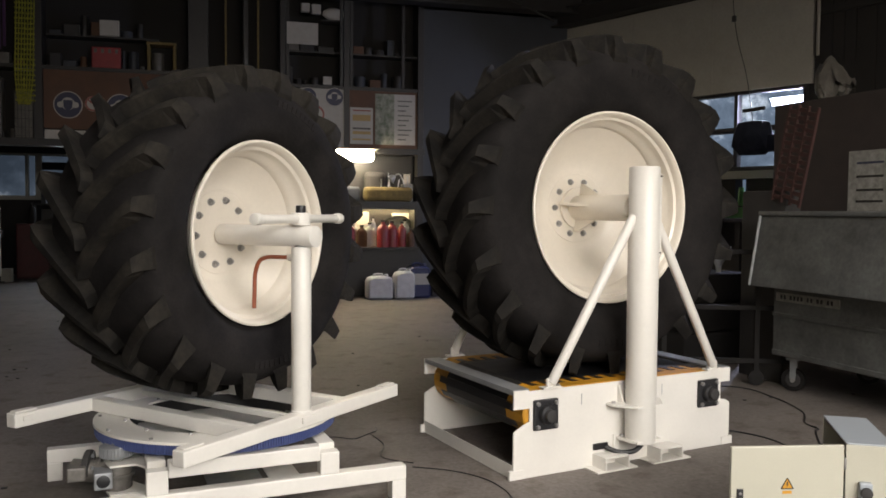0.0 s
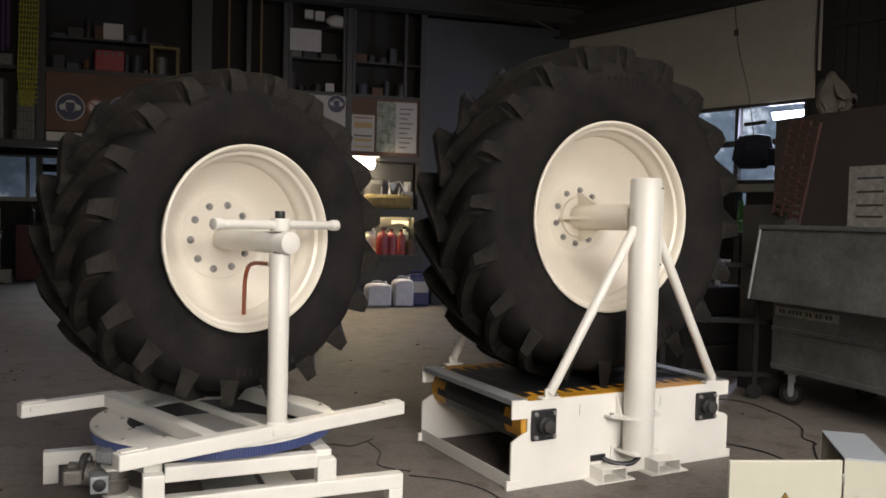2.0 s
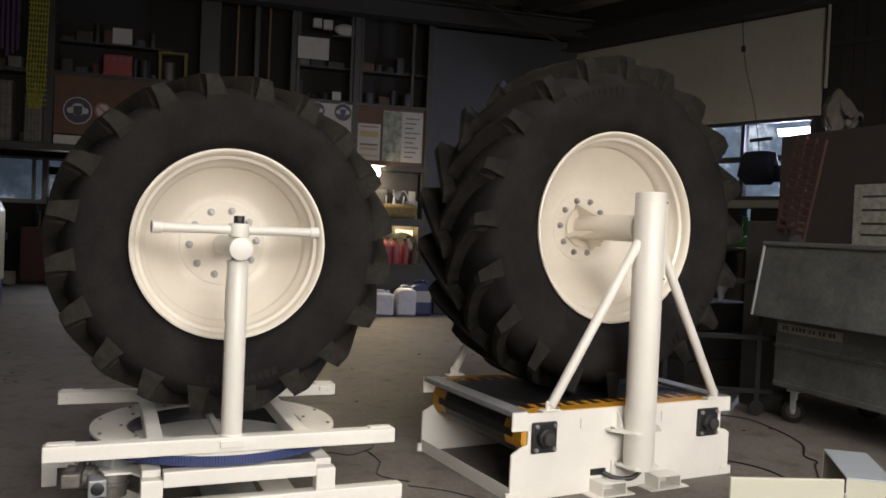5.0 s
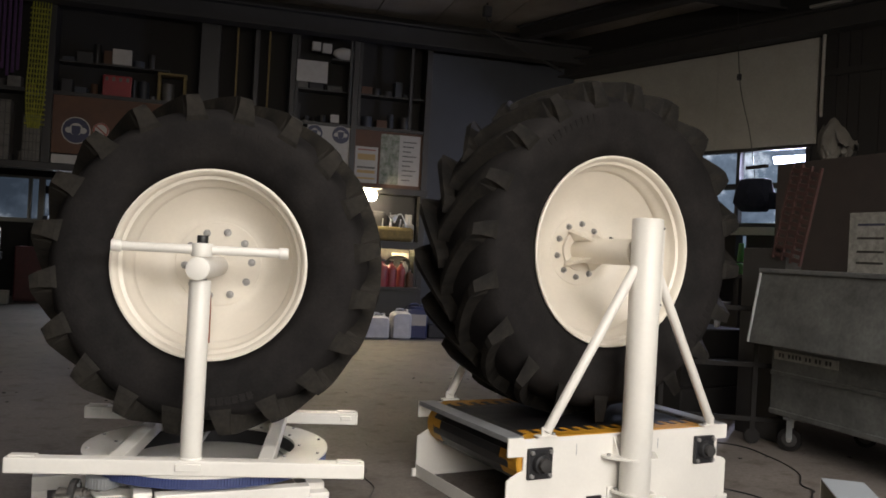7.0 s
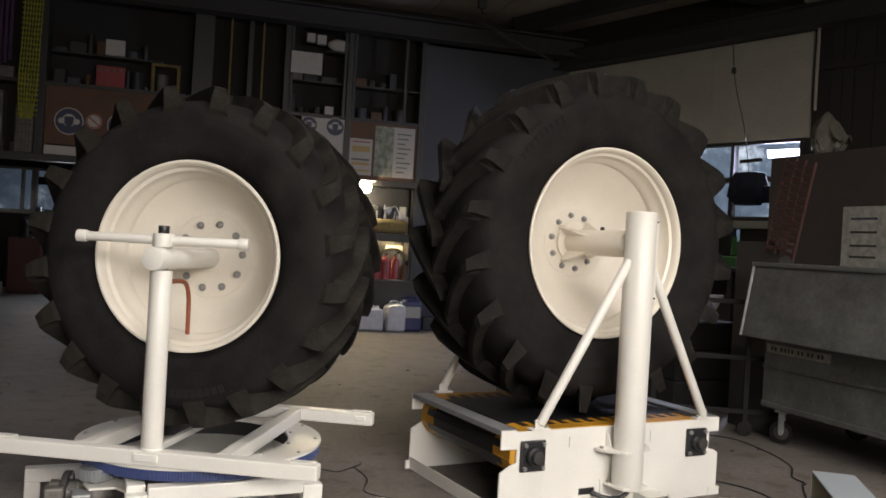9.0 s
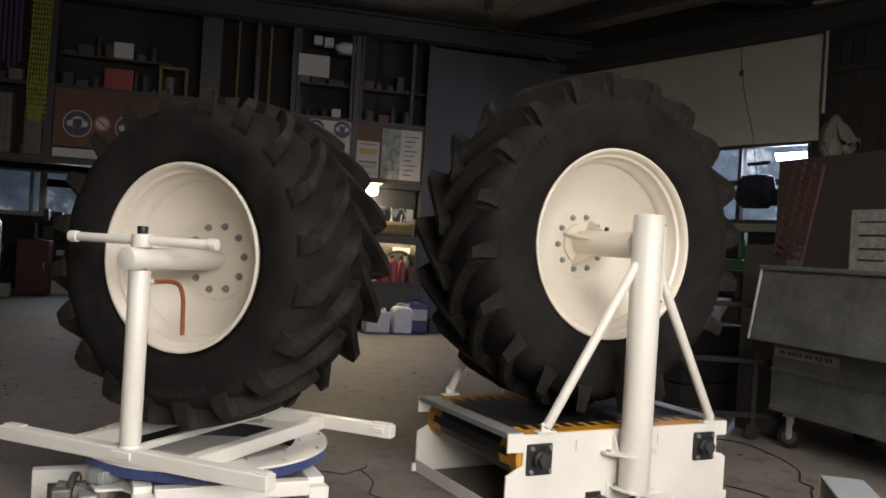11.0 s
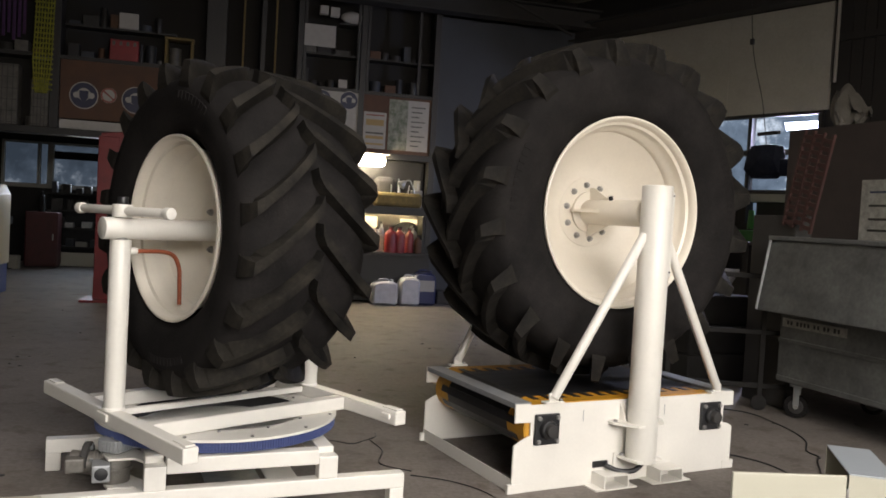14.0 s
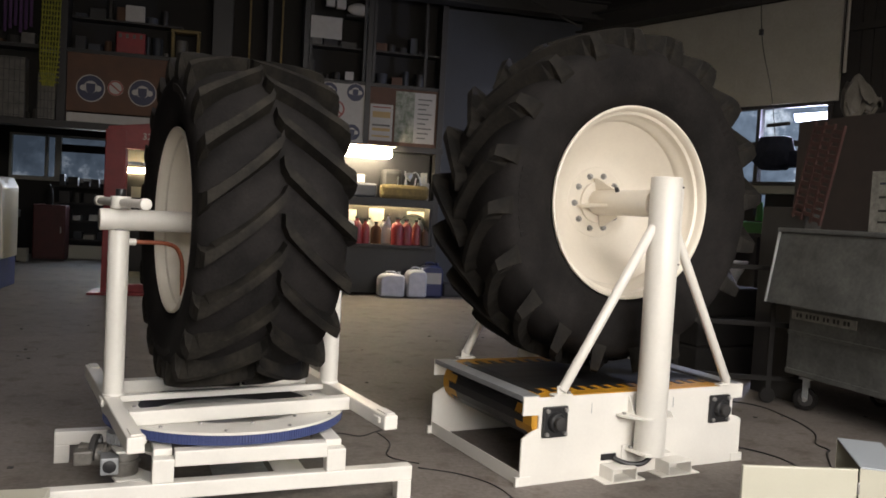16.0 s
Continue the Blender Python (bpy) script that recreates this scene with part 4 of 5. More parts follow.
# ---- things behind the container ----
def build_right_back():
    c = thing("machine_cabinet", "tall dark machine cabinet behind the container", "cabinet", m=pose(5.40, 2.74, 0, 0, 0, -84))
    part("body", box(0.0, 4.0, 0.0, 0.9, 0.0, 2.50, 0.01), UMBER, c)
    part("notice_sheet", box(0.93, 1.6, -0.010, -0.003, 1.42, 1.98, 0.001), LABEL, c, "dusty printed notice sheet")
    for k, (z, mm) in enumerate(((1.86, SIGNBLUE), (1.74, FRAME), (1.62, FRAME), (1.52, FRAME))):
        part("print_bar", box(1.02, 1.30, -0.012, -0.0105, z, z + 0.02, 0), mm, c)
    r = thing("slatted_rack", "leaning red slatted metal rack with ladder-like holes", "rack", m=pose(4.42, 1.87, 0, 0, 0, -84))
    tilt = pose(-0.17, 0, 0.03) @ Matrix.Rotation(radians(13), 4, "Y")
    for x in (0.17, 0.27, 0.37, 0.47):
        part("stile", box(x - 0.010, x + 0.010, 0.0, 0.025, 1.58, 2.38, 0.003), RUST, r, "", False, tilt)
    for k in range(12):
        for j in range(3):
            bm = box(0.18 + j * 0.10, 0.26 + j * 0.10, 0.003, 0.022, 0, 0.034, 0.002)
            bm.transform(pose(0, 0, 1.60 + k * 0.064 + (0.022 if j % 2 else 0)))
            part("slat", bm, RUST, r, "", False, tilt)
    part("stand", box(-0.02, 0.48, 0.03, 0.20, 0.0, 1.61, 0.01), BEAM, r)
    part("top_arm", box(-0.05, 0.20, 0.03, 0.06, 2.30, 2.33, 0.004), NEARBLACK, r)
    # crumpled pale sheet lying on the cabinet
    bm = bmesh.new()
    bmesh.ops.create_icosphere(bm, subdivisions=4, radius=0.17)
    for v in bm.verts:
        n = noise.noise(v.co * 6.0) * 0.13 + noise.noise(v.co * 17.0) * 0.05
        v.co = Vector((v.co.x * 1.25 + n, v.co.y * 0.8 + n, v.co.z * 1.15 + n * 1.5))
        v.co.z = max(v.co.z, -0.168)
    tagged(part("plastic_sheet", bm, SHEET, None, "", False, pose(5.70, 2.26, 2.67)), "crumpled pale plastic sheet on a dark cabinet", "sheet")
    # angular bundle hanging before the window
    bm = bmesh.new()
    bmesh.ops.create_icosphere(bm, subdivisions=2, radius=0.3)
    for v in bm.verts:
        n = noise.noise(v.co * 4.0) * 0.10
        v.co = Vector((max(-0.25, min(0.24, v.co.x * 1.1 + n)), v.co.y * 0.6, max(-0.23, min(0.21, v.co.z * 0.95 - n))))
    d = thing("hanging_bundle", "dark angular bundle hanging on a cord before the window", "bundle", m=SIDE @ pose(4.2, -1.0, 2.42))
    part("bag", bm, NAVY, d)
    part("cord", sweep(bmesh.new(), [(0.0, 0.02, 0.15), (-0.1, 0.0, 0.8), (-0.3, 0.0, 1.6), (-0.4, 0.0, 3.0)], 0.006, 8), BLACK, d)
    part("cord_switch", box(-0.33, -0.28, -0.02, 0.02, 1.56, 1.64, 0.004), BLACK, d)
    part("strap", box(0.1, 0.34, -0.05, 0.05, -0.20, 0.02, 0.02), NAVY, d)
    # green box and white canister by the side wall
    g = thing("storage_box", "small bright green plastic box", "box", m=SIDE @ pose(3.98, -0.9, 1.35))
    part("tray", box(-0.20, 0.18, -0.12, 0.12, 0.0, 0.15, 0.012), BRIGHTGREEN, g)
    part("bottle", rod((0.02, 0, 0.17), (0.02, 0, 0.42), 0.05, 20, 0.035), BRIGHTGREEN, g, "", True)
    wb = thing("side_bench", "dark workbench along the side wall", "bench", m=SIDE)
    part("worktop", box(1.6, 4.3, -1.2, -0.05, 1.30, 1.35, 0.006), BEAM, wb)
    for x in (1.7, 2.9, 4.1):
        part("leg", box(x - 0.04, x + 0.04, -1.15, -1.07, 0, 1.30, 0.004), BEAM, wb)
    part("back_board", box(1.6, 4.2, -0.11, -0.06, 0, 1.30, 0.004), BEAM, wb)
    fu = thing("funnel", "white plastic funnel standing on dark crates", "funnel", m=pose(4.66, 2.54, 0.845))
    part("spout", rod((0, 0, 0), (0, 0, 0.07), 0.022, 20, 0.030), PLASTIC, fu, "", True)
    part("cone", zlathe([(0.030, 0.065), (0.11, 0.225), (0.115, 0.25), (0.108, 0.25), (0.103, 0.228), (0.024, 0.065)], 32), PLASTIC, fu, "", True)
    cr = thing("crate_stack", "dark stacked crates on the floor", "crates", m=pose(4.55, 2.75, 0, 0, 0, 10))
    for k in range(3):
        part("crate", box(-0.4, 0.4, -0.3, 0.3, k * 0.28, k * 0.28 + 0.276, 0.02), NEARBLACK, cr)


build_right_back()

# ---- storage wall ----
def round_sign(x, z, r, y, material, bar=False):
    g = thing("safety_sign", "round red prohibition sign on a board" if bar else "round blue protective-gear safety sign", "sign", "safety signs", m=pose(x, y, z))
    part("disc", rod((0, 0, 0), (0, -0.006, 0), r, 40, bev=0), PAPER, g, "", True)
    if bar:
        bm = lathe(bmesh.new(), [(r * 0.97, -0.0065), (r * 0.97, -0.009), (r * 0.78, -0.009), (r * 0.78, -0.0065)], 40, True)
        part("ring", bm, SIGNRED, g, "", True)
        bm = box(-r * 0.85, r * 0.85, -0.0095, -0.0065, -r * 0.09, r * 0.09, 0)
        bm.transform(Matrix.Rotation(radians(40), 4, "Y"))
        part("bar", bm, SIGNRED, g)
        return
    part("field", rod((0, -0.006, 0), (0, -0.008, 0), r * 0.93, 40, bev=0), material, g, "", True)
    bm = rod((0, -0.008, r * 0.08), (0, -0.010, r * 0.08), r * 0.46, 28, bev=0)
    part("symbol", bm, PAPER, g, "", True)
    part("symbol_inner", extrude(bmesh.new(), [(-r * 0.32, r * 0.34), (r * 0.32, r * 0.34), (r * 0.30, -r * 0.2), (0, -r * 0.5), (-r * 0.30, -r * 0.2)], -0.012, -0.0102), material, g)
    for s in (-1, 1):
        part("ear", rod((s * r * 0.52, -0.008, 0), (s * r * 0.52, -0.0125, 0), r * 0.22, 16, bev=0), PAPER, g, "", True)


def shelf_box(name, label, cat, x0, x1, y, dy, z0, h, material, bev=0.006):
    o = part(name, box(x0, x1, y, y + dy, z0, z0 + h, bev), material, None)
    return tagged(o, label, cat)


def jerrycan(x, y, w, d, h, material, label, z=0.0):
    j = thing("jerrycan", label, "jerrycan", "jerrycans by the wall", m=pose(x, y, z, 0, 0, random.uniform(-5, 5)))
    bm = extrude(bmesh.new(), [(-w / 2, 0), (w / 2, 0), (w / 2, h * 0.82), (w * 0.36, h * 0.93), (-w * 0.30, h * 0.93), (-w / 2, h * 0.80)], -d / 2, d / 2, 0.034)
    b = part("body", bm, material, j, "", True)
    bm = sweep(bmesh.new(), [(-w * 0.22, 0, h * 0.92), (-w * 0.18, 0, h * 1.0), (w * 0.10, 0, h * 1.0), (w * 0.14, 0, h * 0.92)], 0.016, 8)
    part("grip", bm, material, j, "", True)
    part("cap", rod((w * 0.28, 0, h * 0.90), (w * 0.28, 0, h * 1.0), 0.032, 16), material, j, "", True)
    if material is BLUEPLASTIC:
        part("label", box(-w * 0.30, w * 0.42, -d / 2 - 0.002, -d / 2 + 0.004, h * 0.40, h * 0.72, 0), PAPER, j, "pale paper label")


def bottle(x, y, z, r, h, material, label):
    b = thing("bottle", label, "bottle", "bottles on the bench", m=pose(x, y, z))
    bm = lathe(bmesh.new(), [(0.001, 0), (r, 0), (r, h * 0.62), (r * 0.85, h * 0.74), (r * 0.35, h * 0.84), (r * 0.32, h * 0.93), (0.001, h * 0.93)], 20)
    bm.transform(Matrix.Rotation(radians(90), 4, "X"))
    part("body", bm, material, b, "", True)
    part("cap", rod((0, 0, h * 0.92), (0, 0, h), r * 0.4, 14), BEAM, b, "", True)


def build_storage():
    Y = 9.1
    # long upper shelving unit
    u = thing("storage_rack", "long dark wall rack of open and glazed bays", "rack")
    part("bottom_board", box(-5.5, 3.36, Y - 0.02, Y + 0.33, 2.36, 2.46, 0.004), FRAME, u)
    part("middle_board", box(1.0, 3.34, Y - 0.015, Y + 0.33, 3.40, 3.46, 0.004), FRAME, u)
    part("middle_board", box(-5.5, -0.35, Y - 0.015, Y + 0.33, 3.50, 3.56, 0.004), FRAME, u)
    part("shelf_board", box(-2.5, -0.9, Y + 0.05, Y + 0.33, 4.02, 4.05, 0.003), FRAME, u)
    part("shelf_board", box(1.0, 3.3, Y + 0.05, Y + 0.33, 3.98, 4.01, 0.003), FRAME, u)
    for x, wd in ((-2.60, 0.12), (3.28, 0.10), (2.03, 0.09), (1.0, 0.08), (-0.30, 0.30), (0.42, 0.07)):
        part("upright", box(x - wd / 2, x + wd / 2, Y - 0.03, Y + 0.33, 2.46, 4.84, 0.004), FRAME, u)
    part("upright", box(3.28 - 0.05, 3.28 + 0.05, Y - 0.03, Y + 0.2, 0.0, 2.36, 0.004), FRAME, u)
    part("brown_panel", box(-2.53, -0.45, Y + 0.0, Y + 0.03, 2.62, 3.50, 0.003), BROWN, u, "brown painted board")
    part("brown_panel", box(2.075, 3.23, Y + 0.0, Y + 0.03, 2.46, 3.40, 0.003), BROWN, u, "brown painted board")
    part("pale_strip", box(-2.52, -0.45, Y - 0.005, Y + 0.02, 2.465, 2.60, 0.002), PAPER, u, "pale strip under the board")
    part("wall_panel", box(3.34, 6.0, Y + 0.1, Y + 0.2, 0.0, 4.84, 0.01), SLATE, u, "slate-blue painted panel")
    for x in (1.05, 2.08):
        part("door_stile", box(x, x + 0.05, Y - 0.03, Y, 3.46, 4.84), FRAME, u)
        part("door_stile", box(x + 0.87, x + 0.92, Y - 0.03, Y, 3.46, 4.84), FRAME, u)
    for a, b, z0, z1 in ((0.10, 0.13, 2.5, 4.84), (0.60, 0.63, 2.5, 4.84)):
        part("slim_post", box(a, b, Y, Y + 0.04, z0, z1, 0.003), KHAKI, u)
    # signs and posters
    for x, z, r, bar in ((-2.19, 2.98, 0.205, False), (-1.84, 3.01, 0.115, True), (-1.45, 2.97, 0.205, False)):
        round_sign(x, z, r, Y - 0.002, SIGNBLUE, bar)
    o = part("sign_board", box(1.28, 2.0, Y - 0.012, Y + 0.02, 2.40, 3.40, 0.003), PAPER, None)
    tagged(o, "white board with round safety signs", "board")
    for x, z, r, bar in ((1.83, 3.27, 0.15, False), (1.52, 2.98, 0.15, True), (1.40, 3.27, 0.14, False), (1.80, 2.62, 0.14, False), (1.42, 2.62, 0.13, False)):
        round_sign(x, z, r, Y - 0.014, SIGNBLUE, bar)
    o = thing("notice_poster", "white notice with ochre text blocks on brown board", "poster", m=pose(2.28, Y - 0.006, 2.82))
    part("sheet", box(-0.19, 0.19, -0.003, 0.003, -0.30, 0.30, 0), PAPER, o)
    for z, h, mm in ((0.24, 0.02, SIGNRED), (0.08, 0.10, OCHRE), (-0.06, 0.03, SHEET), (-0.14, 0.05, OCHRE), (-0.24, 0.03, OCHRE)):
        part("text_bar", box(-0.15, 0.15, -0.0045, -0.003, z, z + h, 0), mm, o)
    o = thing("notice_poster", "printed poster with green picture beside pale text column", "poster", m=pose(2.85, Y - 0.006, 2.94))
    part("picture", box(-0.34, -0.02, -0.003, 0.003, -0.42, 0.42, 0), GREEN, o, "green and pale picture")
    part("text_column", box(-0.02, 0.34, -0.003, 0.003, -0.42, 0.42, 0), PAPER, o)
    for k in range(9):
        part("text_bar", box(0.04, 0.28 - 0.05 * (k % 3), -0.0045, -0.003, 0.30 - k * 0.08, 0.32 - k * 0.08, 0), SHEET, o)
    o = part("paper_sheet", box(1.06, 1.56, Y - 0.036, Y - 0.0302, 4.09, 4.44, 0.001), PAPER, None)
    tagged(o, "white paper sheet on a glazed cabinet door", "paper")
    # loose things on the upper shelves
    rn = random.Random(11)
    mats = [FRAME, BROWN, BEAM, FRAME, SLATE, SHEET, BEAM]
    for z, a, b in ((3.56, -2.45, -0.6), (4.05, -2.45, -1.0), (3.46, 1.1, 1.95), (3.46, 2.15, 3.15), (4.01, 1.1, 1.95), (4.01, 2.15, 3.15), (2.47, -5.2, -2.8), (3.56, -5.2, -2.8)):
        x = a
        while x < b - 0.15:
            wd, h = rn.uniform(0.06, 0.26), rn.uniform(0.05, 0.33)
            mm = rn.choice(mats)
            word = {FRAME: "grey", BROWN: "brown", BEAM: "black", SHEET: "dusty grey", SLATE: "slate-blue"}[mm]
            if rn.random() < 0.4:
                o = part("storage_tin", rod((x + wd / 2, Y + 0.17, z), (x + wd / 2, Y + 0.17, z + h), min(wd / 2, 0.09), 18), mm, None, "", True)
                tagged(o, word + " tin standing on a dim storage shelf", "tin")
            else:
                shelf_box("storage_box", word + " box standing on a dim storage shelf", "box", x, x + wd, Y + 0.08, 0.2, z, h, mm, 0.01)
            x += wd + rn.uniform(0.005, 0.07)
    shelf_box("storage_box", "red plastic bin on the dim storage shelf", "box", -1.86, -1.44, Y + 0.02, 0.04, 3.56, 0.32, RED, 0.015)
    for x in (-1.82, -1.72, -1.62, -1.52):
        shelf_box("paper_label", "pale paper label stuck on the red bin", "label", x, x + 0.04, Y + 0.013, 0.006, 3.79, 0.06, SHEET, 0)
    shelf_box("storage_box", "white carton on the upper storage shelf", "carton", -1.74, -1.46, Y + 0.02, 0.05, 4.05, 0.24, PAPER, 0.01)
    shelf_box("storage_box", "white carton by the cabinet top", "carton", 1.29, 1.43, Y - 0.02, 0.1, 4.62, 0.14, PAPER, 0.01)
    shelf_box("storage_box", "small white note block on the cabinet rail", "carton", 1.64, 1.78, Y - 0.06, 0.04, 3.46, 0.13, PAPER, 0.004)
    shelf_box("storage_box", "small white carton by the cabinet top", "carton", 1.46, 1.61, Y - 0.02, 0.1, 4.60, 0.15, PAPER, 0.01)
    o = thing("cloth_bag", "pale rounded cloth bag in the glazed cabinet", "bag", m=pose(1.83, Y + 0.03, 4.62))
    bm = bmesh.new()
    bmesh.ops.create_icosphere(bm, subdivisions=3, radius=1)
    for v in bm.verts:
        n = 1 + 0.10 * noise.noise(v.co * 2.2)
        v.co = Vector((v.co.x * 0.19 * n, v.co.y * 0.06, v.co.z * 0.10 * n))
    part("bag", bm, PAPER, o, "", True)
    part("prop_shelf", box(-0.2, 0.2, -0.04, 0.2, -0.125, -0.10, 0.002), FRAME, o)
    # stool on the shelf
    st = thing("wooden_stool", "small bare wooden stool on the storage shelf", "stool", m=pose(-0.85, Y + 0.14, 3.56))
    part("seat", box(-0.22, 0.22, -0.13, 0.13, 0.40, 0.44, 0.006), KHAKI, st)
    for x in (-0.19, 0.19):
        for y in (-0.1, 0.1):
            part("leg", box(x - 0.02, x + 0.02, y - 0.02, y + 0.02, 0, 0.40, 0.003), KHAKI, st)
    # hanging webbing
    w = thing("hanging_net", "yellow webbing net hanging from the rack upright", "net", m=pose(-2.75, Y - 0.09, 0))
    for k in range(7):
        x = -0.12 + k * 0.04
        part("strand", sweep(bmesh.new(), [(x + 0.02, 0, 4.845), (x, -0.02, 4.0), (x - 0.02, 0.0, 3.4), (x * 0.6 - 0.02, -0.01, 2.95)], 0.011, 6), NETGREEN, w)
    for k in range(24):
        part("cross_strand", box(-0.14, 0.13, -0.006, 0.006, 3.0 + k * 0.075, 3.025 + k * 0.075, 0.002), NETGREEN, w)
    w = thing("hanging_straps", "bundle of dark purple straps on the rack", "straps", m=pose(-3.2, Y - 0.06, 0))
    for k in range(6):
        part("strap", box(-0.2 + k * 0.07, -0.16 + k * 0.07, -0.01, 0.01, 3.7 + 0.05 * (k % 3), 4.845, 0.004), PURPLE, w)
    for a, b, z1 in ((-3.46, -3.09, 3.36), (-2.93, -2.67, 3.16)):
        o = thing("wire_crate", "pale crate with a dark wire grid on the rack", "crate", m=pose(0, Y, 2.462))
        part("liner", box(a + 0.01, b - 0.01, -0.02, 0.24, 0.0, z1 - 2.47, 0.012), SHEET, o, "pale cardboard liner")
        for k in range(6):
            z = 0.03 + k * (z1 - 2.53) / 5
            part("wire", box(a, b, -0.026, -0.021, z, z + 0.008, 0), FRAME, o)
        for k in range(6):
            x = a + k * (b - a - 0.008) / 5
            part("wire", box(x, x + 0.008, -0.031, -0.0265, 0.0, z1 - 2.46, 0), FRAME, o)
    # bench with its shelf, lamp and bottles
    be = thing("workbench", "grey workbench with upper shelf under the lamp", "workbench", m=pose(0, 0, 0))
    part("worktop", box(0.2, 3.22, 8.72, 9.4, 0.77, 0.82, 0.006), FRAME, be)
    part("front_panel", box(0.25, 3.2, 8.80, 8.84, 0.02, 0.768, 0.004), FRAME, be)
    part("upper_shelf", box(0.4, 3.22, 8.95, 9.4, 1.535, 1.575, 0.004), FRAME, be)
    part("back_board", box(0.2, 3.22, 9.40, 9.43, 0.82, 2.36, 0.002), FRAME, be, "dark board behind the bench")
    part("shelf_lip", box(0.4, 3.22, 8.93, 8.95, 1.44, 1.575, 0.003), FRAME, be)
    for a, b, c, d in ((1.74, 1.99, 0.84, 1.36), (2.20, 2.46, 0.84, 1.40), (2.86, 3.16, 0.84, 1.38), (2.50, 2.74, 1.60, 1.98), (3.06, 3.18, 1.62, 2.05), (1.90, 2.10, 1.62, 1.96)):
        part("pinned_sheet", box(a, b, 9.385, 9.397, c, d, 0.001), PAPER, be, "pale sheet against the back board")
    for x in (0.42, 3.18):
        part("shelf_bracket", box(x - 0.02, x + 0.02, 8.98, 9.38, 0.82, 1.535, 0.003), FRAME, be)
    la = thing("tube_lamp", "lit warm fluorescent lamp under the rack", "lamp", m=pose(2.0, 8.98, 2.335))
    # tube drawn oversized so that its shape takes in the lamp's glare
    part("tube", rod((-0.50, 0, -0.02), (0.47, 0, -0.02), 0.095, 24, bev=0.07), TUBE, la, "glowing tube", True)
    # housing widened to keep the tube's light off the boards above
    part("housing", box(-0.55, 0.52, -0.21, 0.095, 0.078, 0.092, 0.004), PANEL, la)
    la = thing("tube_lamp", "small warm lamp under the bench shelf", "lamp", m=pose(2.2, 9.25, 1.50))
    part("tube", rod((-0.7, 0, 0), (1.0, 0, 0), 0.02, 14, bev=0.005), TUBEDIM, la, "glowing tube", True)
    part("housing", box(-0.72, 1.02, -0.03, 0.03, 0.018, 0.034, 0.003), PANEL, la)
    for x, r, h, mm, word in ((1.93, 0.085, 0.44, RED, "dark red"), (2.08, 0.07, 0.40, RED, "red"), (2.28, 0.09, 0.36, BROWN, "brown glass"), (2.60, 0.10, 0.45, RED, "red"), (2.76, 0.10, 0.43, RED, "red"), (2.96, 0.075, 0.42, RED, "dark red"), (3.10, 0.06, 0.30, BROWN, "brown")):
        bottle(x, 8.95 + 0.1 * math.sin(x * 9), 0.82, r, h, mm, word + " bottle standing on the workbench")
    for k, (x, r, h) in enumerate(((1.80, 0.07, 0.34), (2.18, 0.06, 0.42), (2.44, 0.09, 0.40), (2.50, 0.05, 0.50), (2.86, 0.06, 0.36), (3.04, 0.08, 0.46))):
        bottle(x, 9.18, 0.82, r, h, PLASTIC, "pale plastic jar at the back of the workbench")
    for k, x in enumerate((2.62, 2.72, 2.8, 2.88, 3.08)):
        o = part("hand_tool", rod((x, 9.15, 1.575), (x + 0.06 * math.sin(k * 2.4), 9.12, 1.95 + 0.05 * (k % 3)), 0.018, 10, 0.010), PLASTIC if k % 2 else GALV, None, "", True)
        tagged(o, "slim pale hand tool upright on the shelf", "tool", "tools on the bench shelf")
    o = thing("sack", "khaki folded sack on the bench shelf", "sack", m=pose(2.74, 9.1, 1.575))
    part("cloth", box(-0.42, 0.40, -0.12, 0.14, 0, 0.24, 0.06), KHAKI, o)
    shelf_box("tool_case", "dark tool case on the bench shelf", "case", 2.35, 2.72, 9.2, 0.16, 1.575, 0.50, BEAM, 0.08)
    shelf_box("tool_case", "dark lidded tub on the bench shelf", "tub", 1.62, 2.26, 9.05, 0.2, 1.575, 0.24, SLATE, 0.04)
    shelf_box("tool_case", "pale jar rack on the bench shelf", "jar rack", 2.98, 3.16, 9.1, 0.16, 1.575, 0.30, PANEL, 0.02)
    o = thing("desk_lamp", "small bright-metal desk lamp on the shelf", "lamp", m=pose(2.98, 9.05, 1.575))
    part("stem", sweep(bmesh.new(), [(0, 0, 0), (0.02, 0, 0.25), (-0.06, 0, 0.45), (-0.16, 0, 0.42)], 0.012, 8), GALV, o, "", True)
    part("shade", rod((-0.14, 0, 0.43), (-0.22, 0, 0.36), 0.03, 20, 0.08), GALV, o, "", True)
    o = thing("steel_bowl", "shiny curved steel bowl on the workbench", "bowl", m=pose(2.95, 9.25, 1.08, 0, 20, 0))
    bm = lathe(bmesh.new(), [(0.26, 0.0), (0.24, 0.08), (0.15, 0.14), (0.01, 0.16), (0.01, 0.15), (0.145, 0.13), (0.23, 0.075), (0.25, 0.0)], 32)
    part("bowl", bm, GALV, o, "", True)
    jerrycan(2.47, 8.5, 0.42, 0.26, 0.40, PLASTIC, "white plastic jerrycan standing on the floor")
    jerrycan(2.87, 8.5, 0.33, 0.26, 0.48, PLASTIC, "taller white plastic jerrycan on the floor")
    jerrycan(3.14, 8.62, 0.38, 0.28, 0.56, BLUEPLASTIC, "blue plastic jerrycan with pale label")
    shelf_box("storage_box", "dark box on the floor by the jerrycans", "box", 3.40, 3.75, 8.7, 0.3, 0, 0.22, BEAM, 0.02)


build_storage()

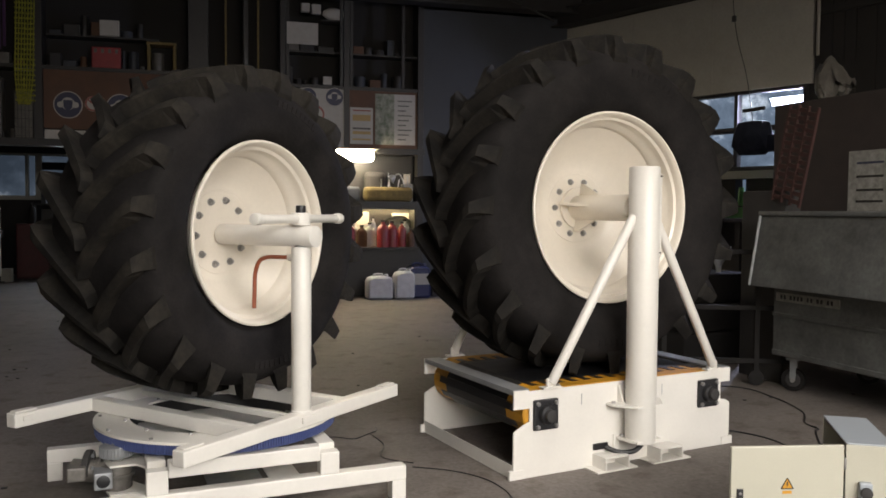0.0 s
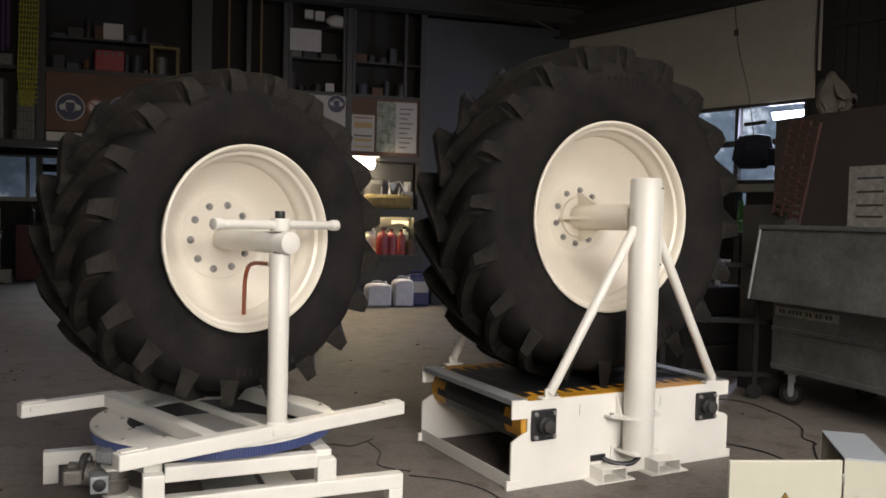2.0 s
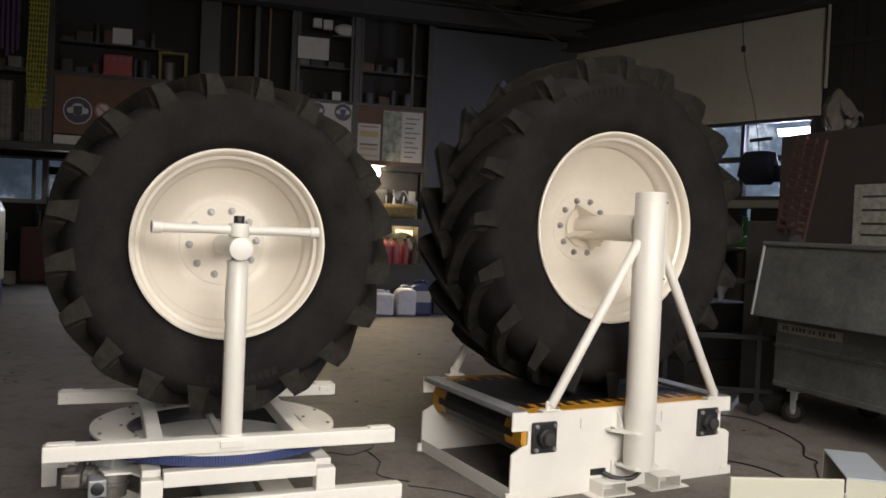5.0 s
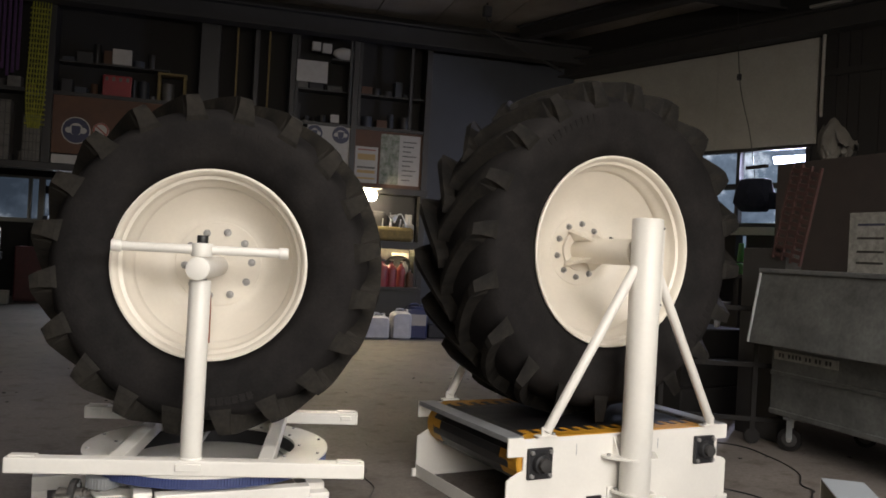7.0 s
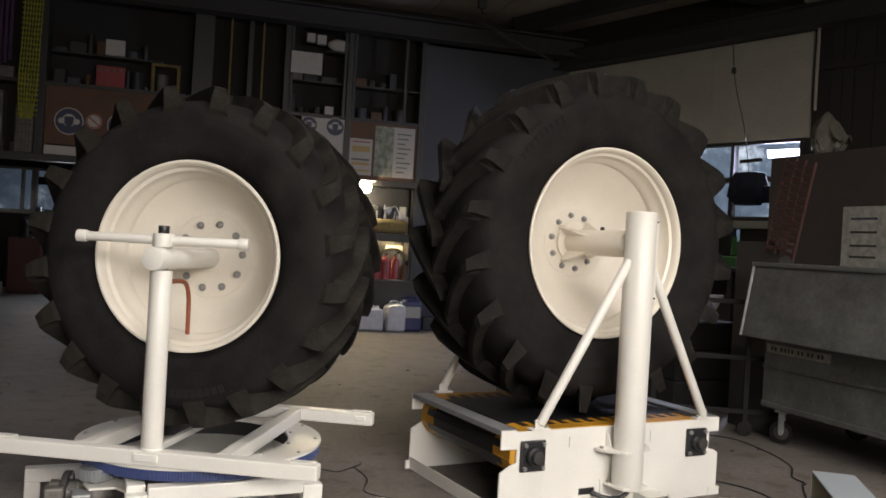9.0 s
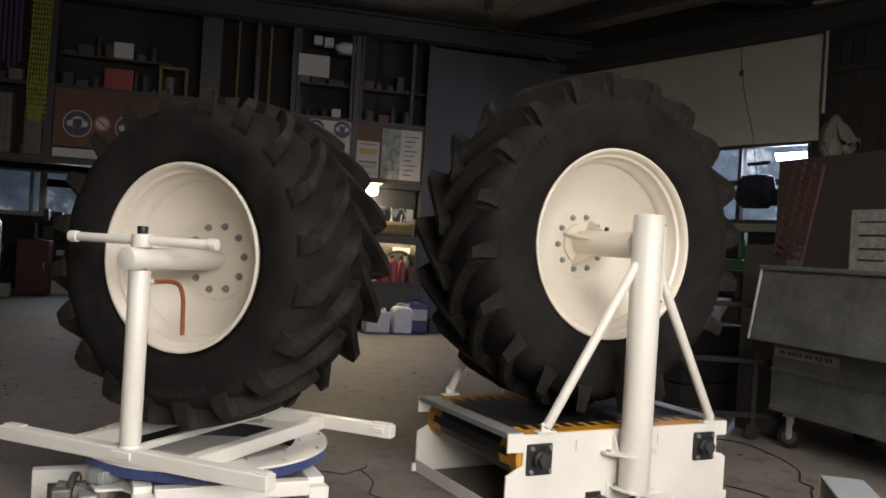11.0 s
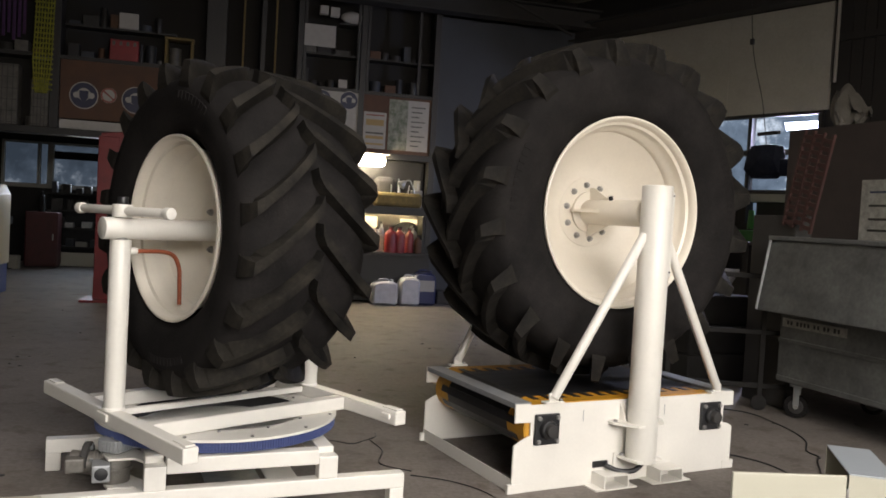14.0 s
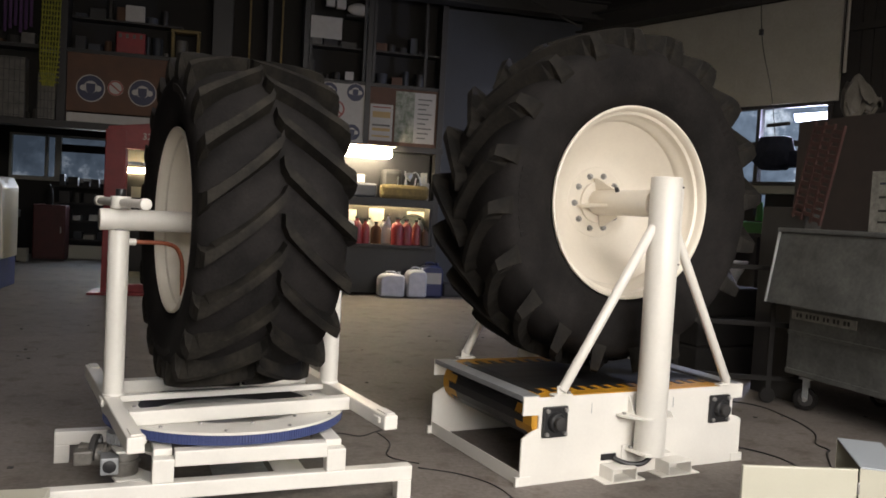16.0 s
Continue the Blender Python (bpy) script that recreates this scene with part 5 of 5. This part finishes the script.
# ---- the far bay ----
def build_far():
    # red hoist standing before the bay
    h = thing("hoist_column", "tall red hoist column with a side arm", "hoist", m=pose(-1.62, 7.95, 0))
    part("column", box(-0.15, 0.12, -0.14, 0.14, 0.02, 2.30, 0.012), RED, h)
    part("arm", extrude(bmesh.new(), [(-0.12, 2.04), (0.72, 2.04), (0.72, 2.46), (0.35, 2.40), (-0.12, 2.34)], -0.13, 0.13, 0.01), RED, h)
    part("foot", box(-0.3, 0.85, -0.3, 0.3, 0.0, 0.03, 0.004), RED, h)
    part("foot_beam", box(-0.1, 0.80, -0.06, 0.06, 0.03, 0.14, 0.01), RED, h)
    cu = bpy.data.curves.new("number", "FONT")
    cu.body, cu.size, cu.extrude, cu.align_x = "3218", 0.13, 0.001, "CENTER"
    ob = new("number", cu)
    me = bpy.data.meshes.new_from_object(ob)
    bpy.data.objects.remove(ob)
    me.materials.append(PAPER)
    o = new("number", me)
    o.parent, o.matrix_basis = h, pose(0.46, -0.133, 2.18, 90, 0, 0)
    d = thing("tool_cupboard", "dark red steel cupboard in the far bay", "cupboard", m=pose(-3.56, 13.35, 0))
    part("body", box(-0.31, 0.29, 0.0, 0.45, 0.03, 1.11, 0.02), OXBLOOD, d)
    part("door", box(-0.285, 0.265, -0.016, -0.002, 0.07, 1.07, 0.006), OXBLOOD, d)
    part("handle", box(0.20, 0.225, -0.034, -0.016, 0.55, 0.68, 0.004), STEEL, d)
    part("plinth", box(-0.29, 0.27, 0.02, 0.43, 0.0, 0.03, 0), BEAM, d)
    bottle(-3.62, 13.55, 1.11, 0.07, 0.42, NEARBLACK, "dark bottle standing on the red cupboard")
    v = thing("vice_stand", "dark metal vice on its pedestal", "vice", m=pose(-4.1, 12.9, 0))
    part("pedestal", rod((0, 0, 0.02), (0, 0, 0.85), 0.06, 20), NEARBLACK, v, "", True)
    part("base", rod((0, 0, 0.0), (0, 0, 0.02), 0.18, 24), NEARBLACK, v, "", True)
    part("jaw", box(-0.10, 0.10, -0.16, 0.10, 0.85, 1.00, 0.015), NEARBLACK, v)
    part("spindle", rod((0, -0.16, 0.91), (0, -0.28, 0.91), 0.018, 12), STEEL, v, "", True)
    part("lever", rod((-0.12, -0.27, 0.91), (0.12, -0.27, 0.91), 0.008, 8), STEEL, v)
    part("box", box(0.08, 0.26, -0.1, 0.1, 0.0, 0.26, 0.01), PANEL, v, "pale box at its foot")
    # pale upright strip at floor level in front of the far shelf
    tagged(part("skirting_board", box(-3.7, -1.9, 14.02, 14.05, 0.0, 0.28, 0.003), BEIGE, None), "pale low strip under the far shelf", "board")
    r = thing("low_shelf", "dark open shelf under the far window", "shelf", m=pose(-2.5, 14.5, 0))
    for z in (0.35, 0.75, 1.12, 1.48):
        part("board", box(-1.2, 1.6, -0.2, 0.3, z, z + 0.04, 0.003), BEAM, r)
    for x in (-1.2, -0.1, 0.65, 1.58):
        part("upright", box(x - 0.02, x + 0.02, -0.19, 0.29, 0.0, 1.48, 0.003), BEAM, r)
    rn = random.Random(3)
    for z in (0.39, 0.79, 1.16, 1.52):
        x = -3.6
        while x < -1.1:
            wd, hh = rn.uniform(0.08, 0.25), rn.uniform(0.06, 0.24)
            mm = rn.choice([FRAME, PANEL, BEAM, GALV, SLATE])
            shelf_box("workshop_item", {FRAME: "grey", PANEL: "pale", BEAM: "black", GALV: "metal", SLATE: "blue-grey"}[mm] + " item on the low shelf in the bay", "item", x, x + wd, 14.36, 0.2, z, hh, mm, 0.01)
            x += wd + rn.uniform(0.03, 0.2)
    c = thing("tool_cabinet", "tool cabinet with a lit strip lamp in the bay", "cabinet", m=pose(-1.75, 11.5, 0))
    part("body", box(-0.21, 0.40, 0.0, 0.4, 0.0, 1.95, 0.01), FRAME, c)
    part("strip_light", box(-0.19, 0.19, -0.06, -0.01, 1.80, 1.89, 0.01), TUBEDIM, c, "lit strip light")
    part("notice", box(-0.17, 0.17, -0.012, -0.002, 2.0, 2.30, 0.001), PAPER, c, "blue-white notice")
    part("notice_sheet", box(-0.09, 0.12, -0.012, -0.002, 1.35, 1.55, 0.001), PAPER, c, "pale printed sheet")
    part("notice_post", box(0.05, 0.10, -0.002, 0.03, 1.95, 2.3, 0.001), FRAME, c)
    m = thing("machine_tool", "white machine housing on a blue base", "machine", m=pose(-3.25, 7.95, 0))
    part("base", box(-0.9, 0.15, 0.0, 0.9, 0.0, 0.42, 0.015), BLUE, m, "blue lower housing")
    part("housing", extrude(bmesh.new(), [(-0.9, 0.42), (0.17, 0.42), (0.17, 1.42), (0.10, 1.56), (-0.9, 1.56)], 0.0, 0.9, 0.01), BEIGE, m)
    part("panel_line", box(-0.5, 0.15, -0.004, 0.003, 0.95, 0.965, 0), FRAME, m)


build_far()


# ---- movement ----
def motions():
    lift = ((0, 0.0), (1.5, 0.008), (3.5, 0.018), (7, 0.036), (9, 0.046), (12.5, 0.064), (14.5, 0.072), (16, 0.080))
    spin = []
    for k in range(33):
        t = k * 0.5
        dz = np.interp(t, [a for a, b in lift], [b for a, b in lift])
        spin.append((t, STAND @ pose(0.79, 0.50, 1.442 + dz) @ Matrix.Rotation(radians(-7.0 * t), 4, "Y")))
    walk(right_wheel, spin)
    turns = [(0, 44.18), (1.5, 33.44), (3.5, 18.55), (7, -7.94), (9, -22.81), (12.5, -49.11), (14.5, -63.41), (16, -74.92)]
    walk(turntable, [(t, pose(0, 0, 0, 0, 0, a)) for t, a in turns])
    walk(left_wheel, [(t, pose(0, 0, 1.299, 0, 0, a)) for t, a in turns])
    for k, seg in enumerate(belt_segments):
        walk(seg, [(j * 0.4, belt_pose(k * PATH / SEGS + 0.123 * j * 0.4)) for j in range(41)])


motions()
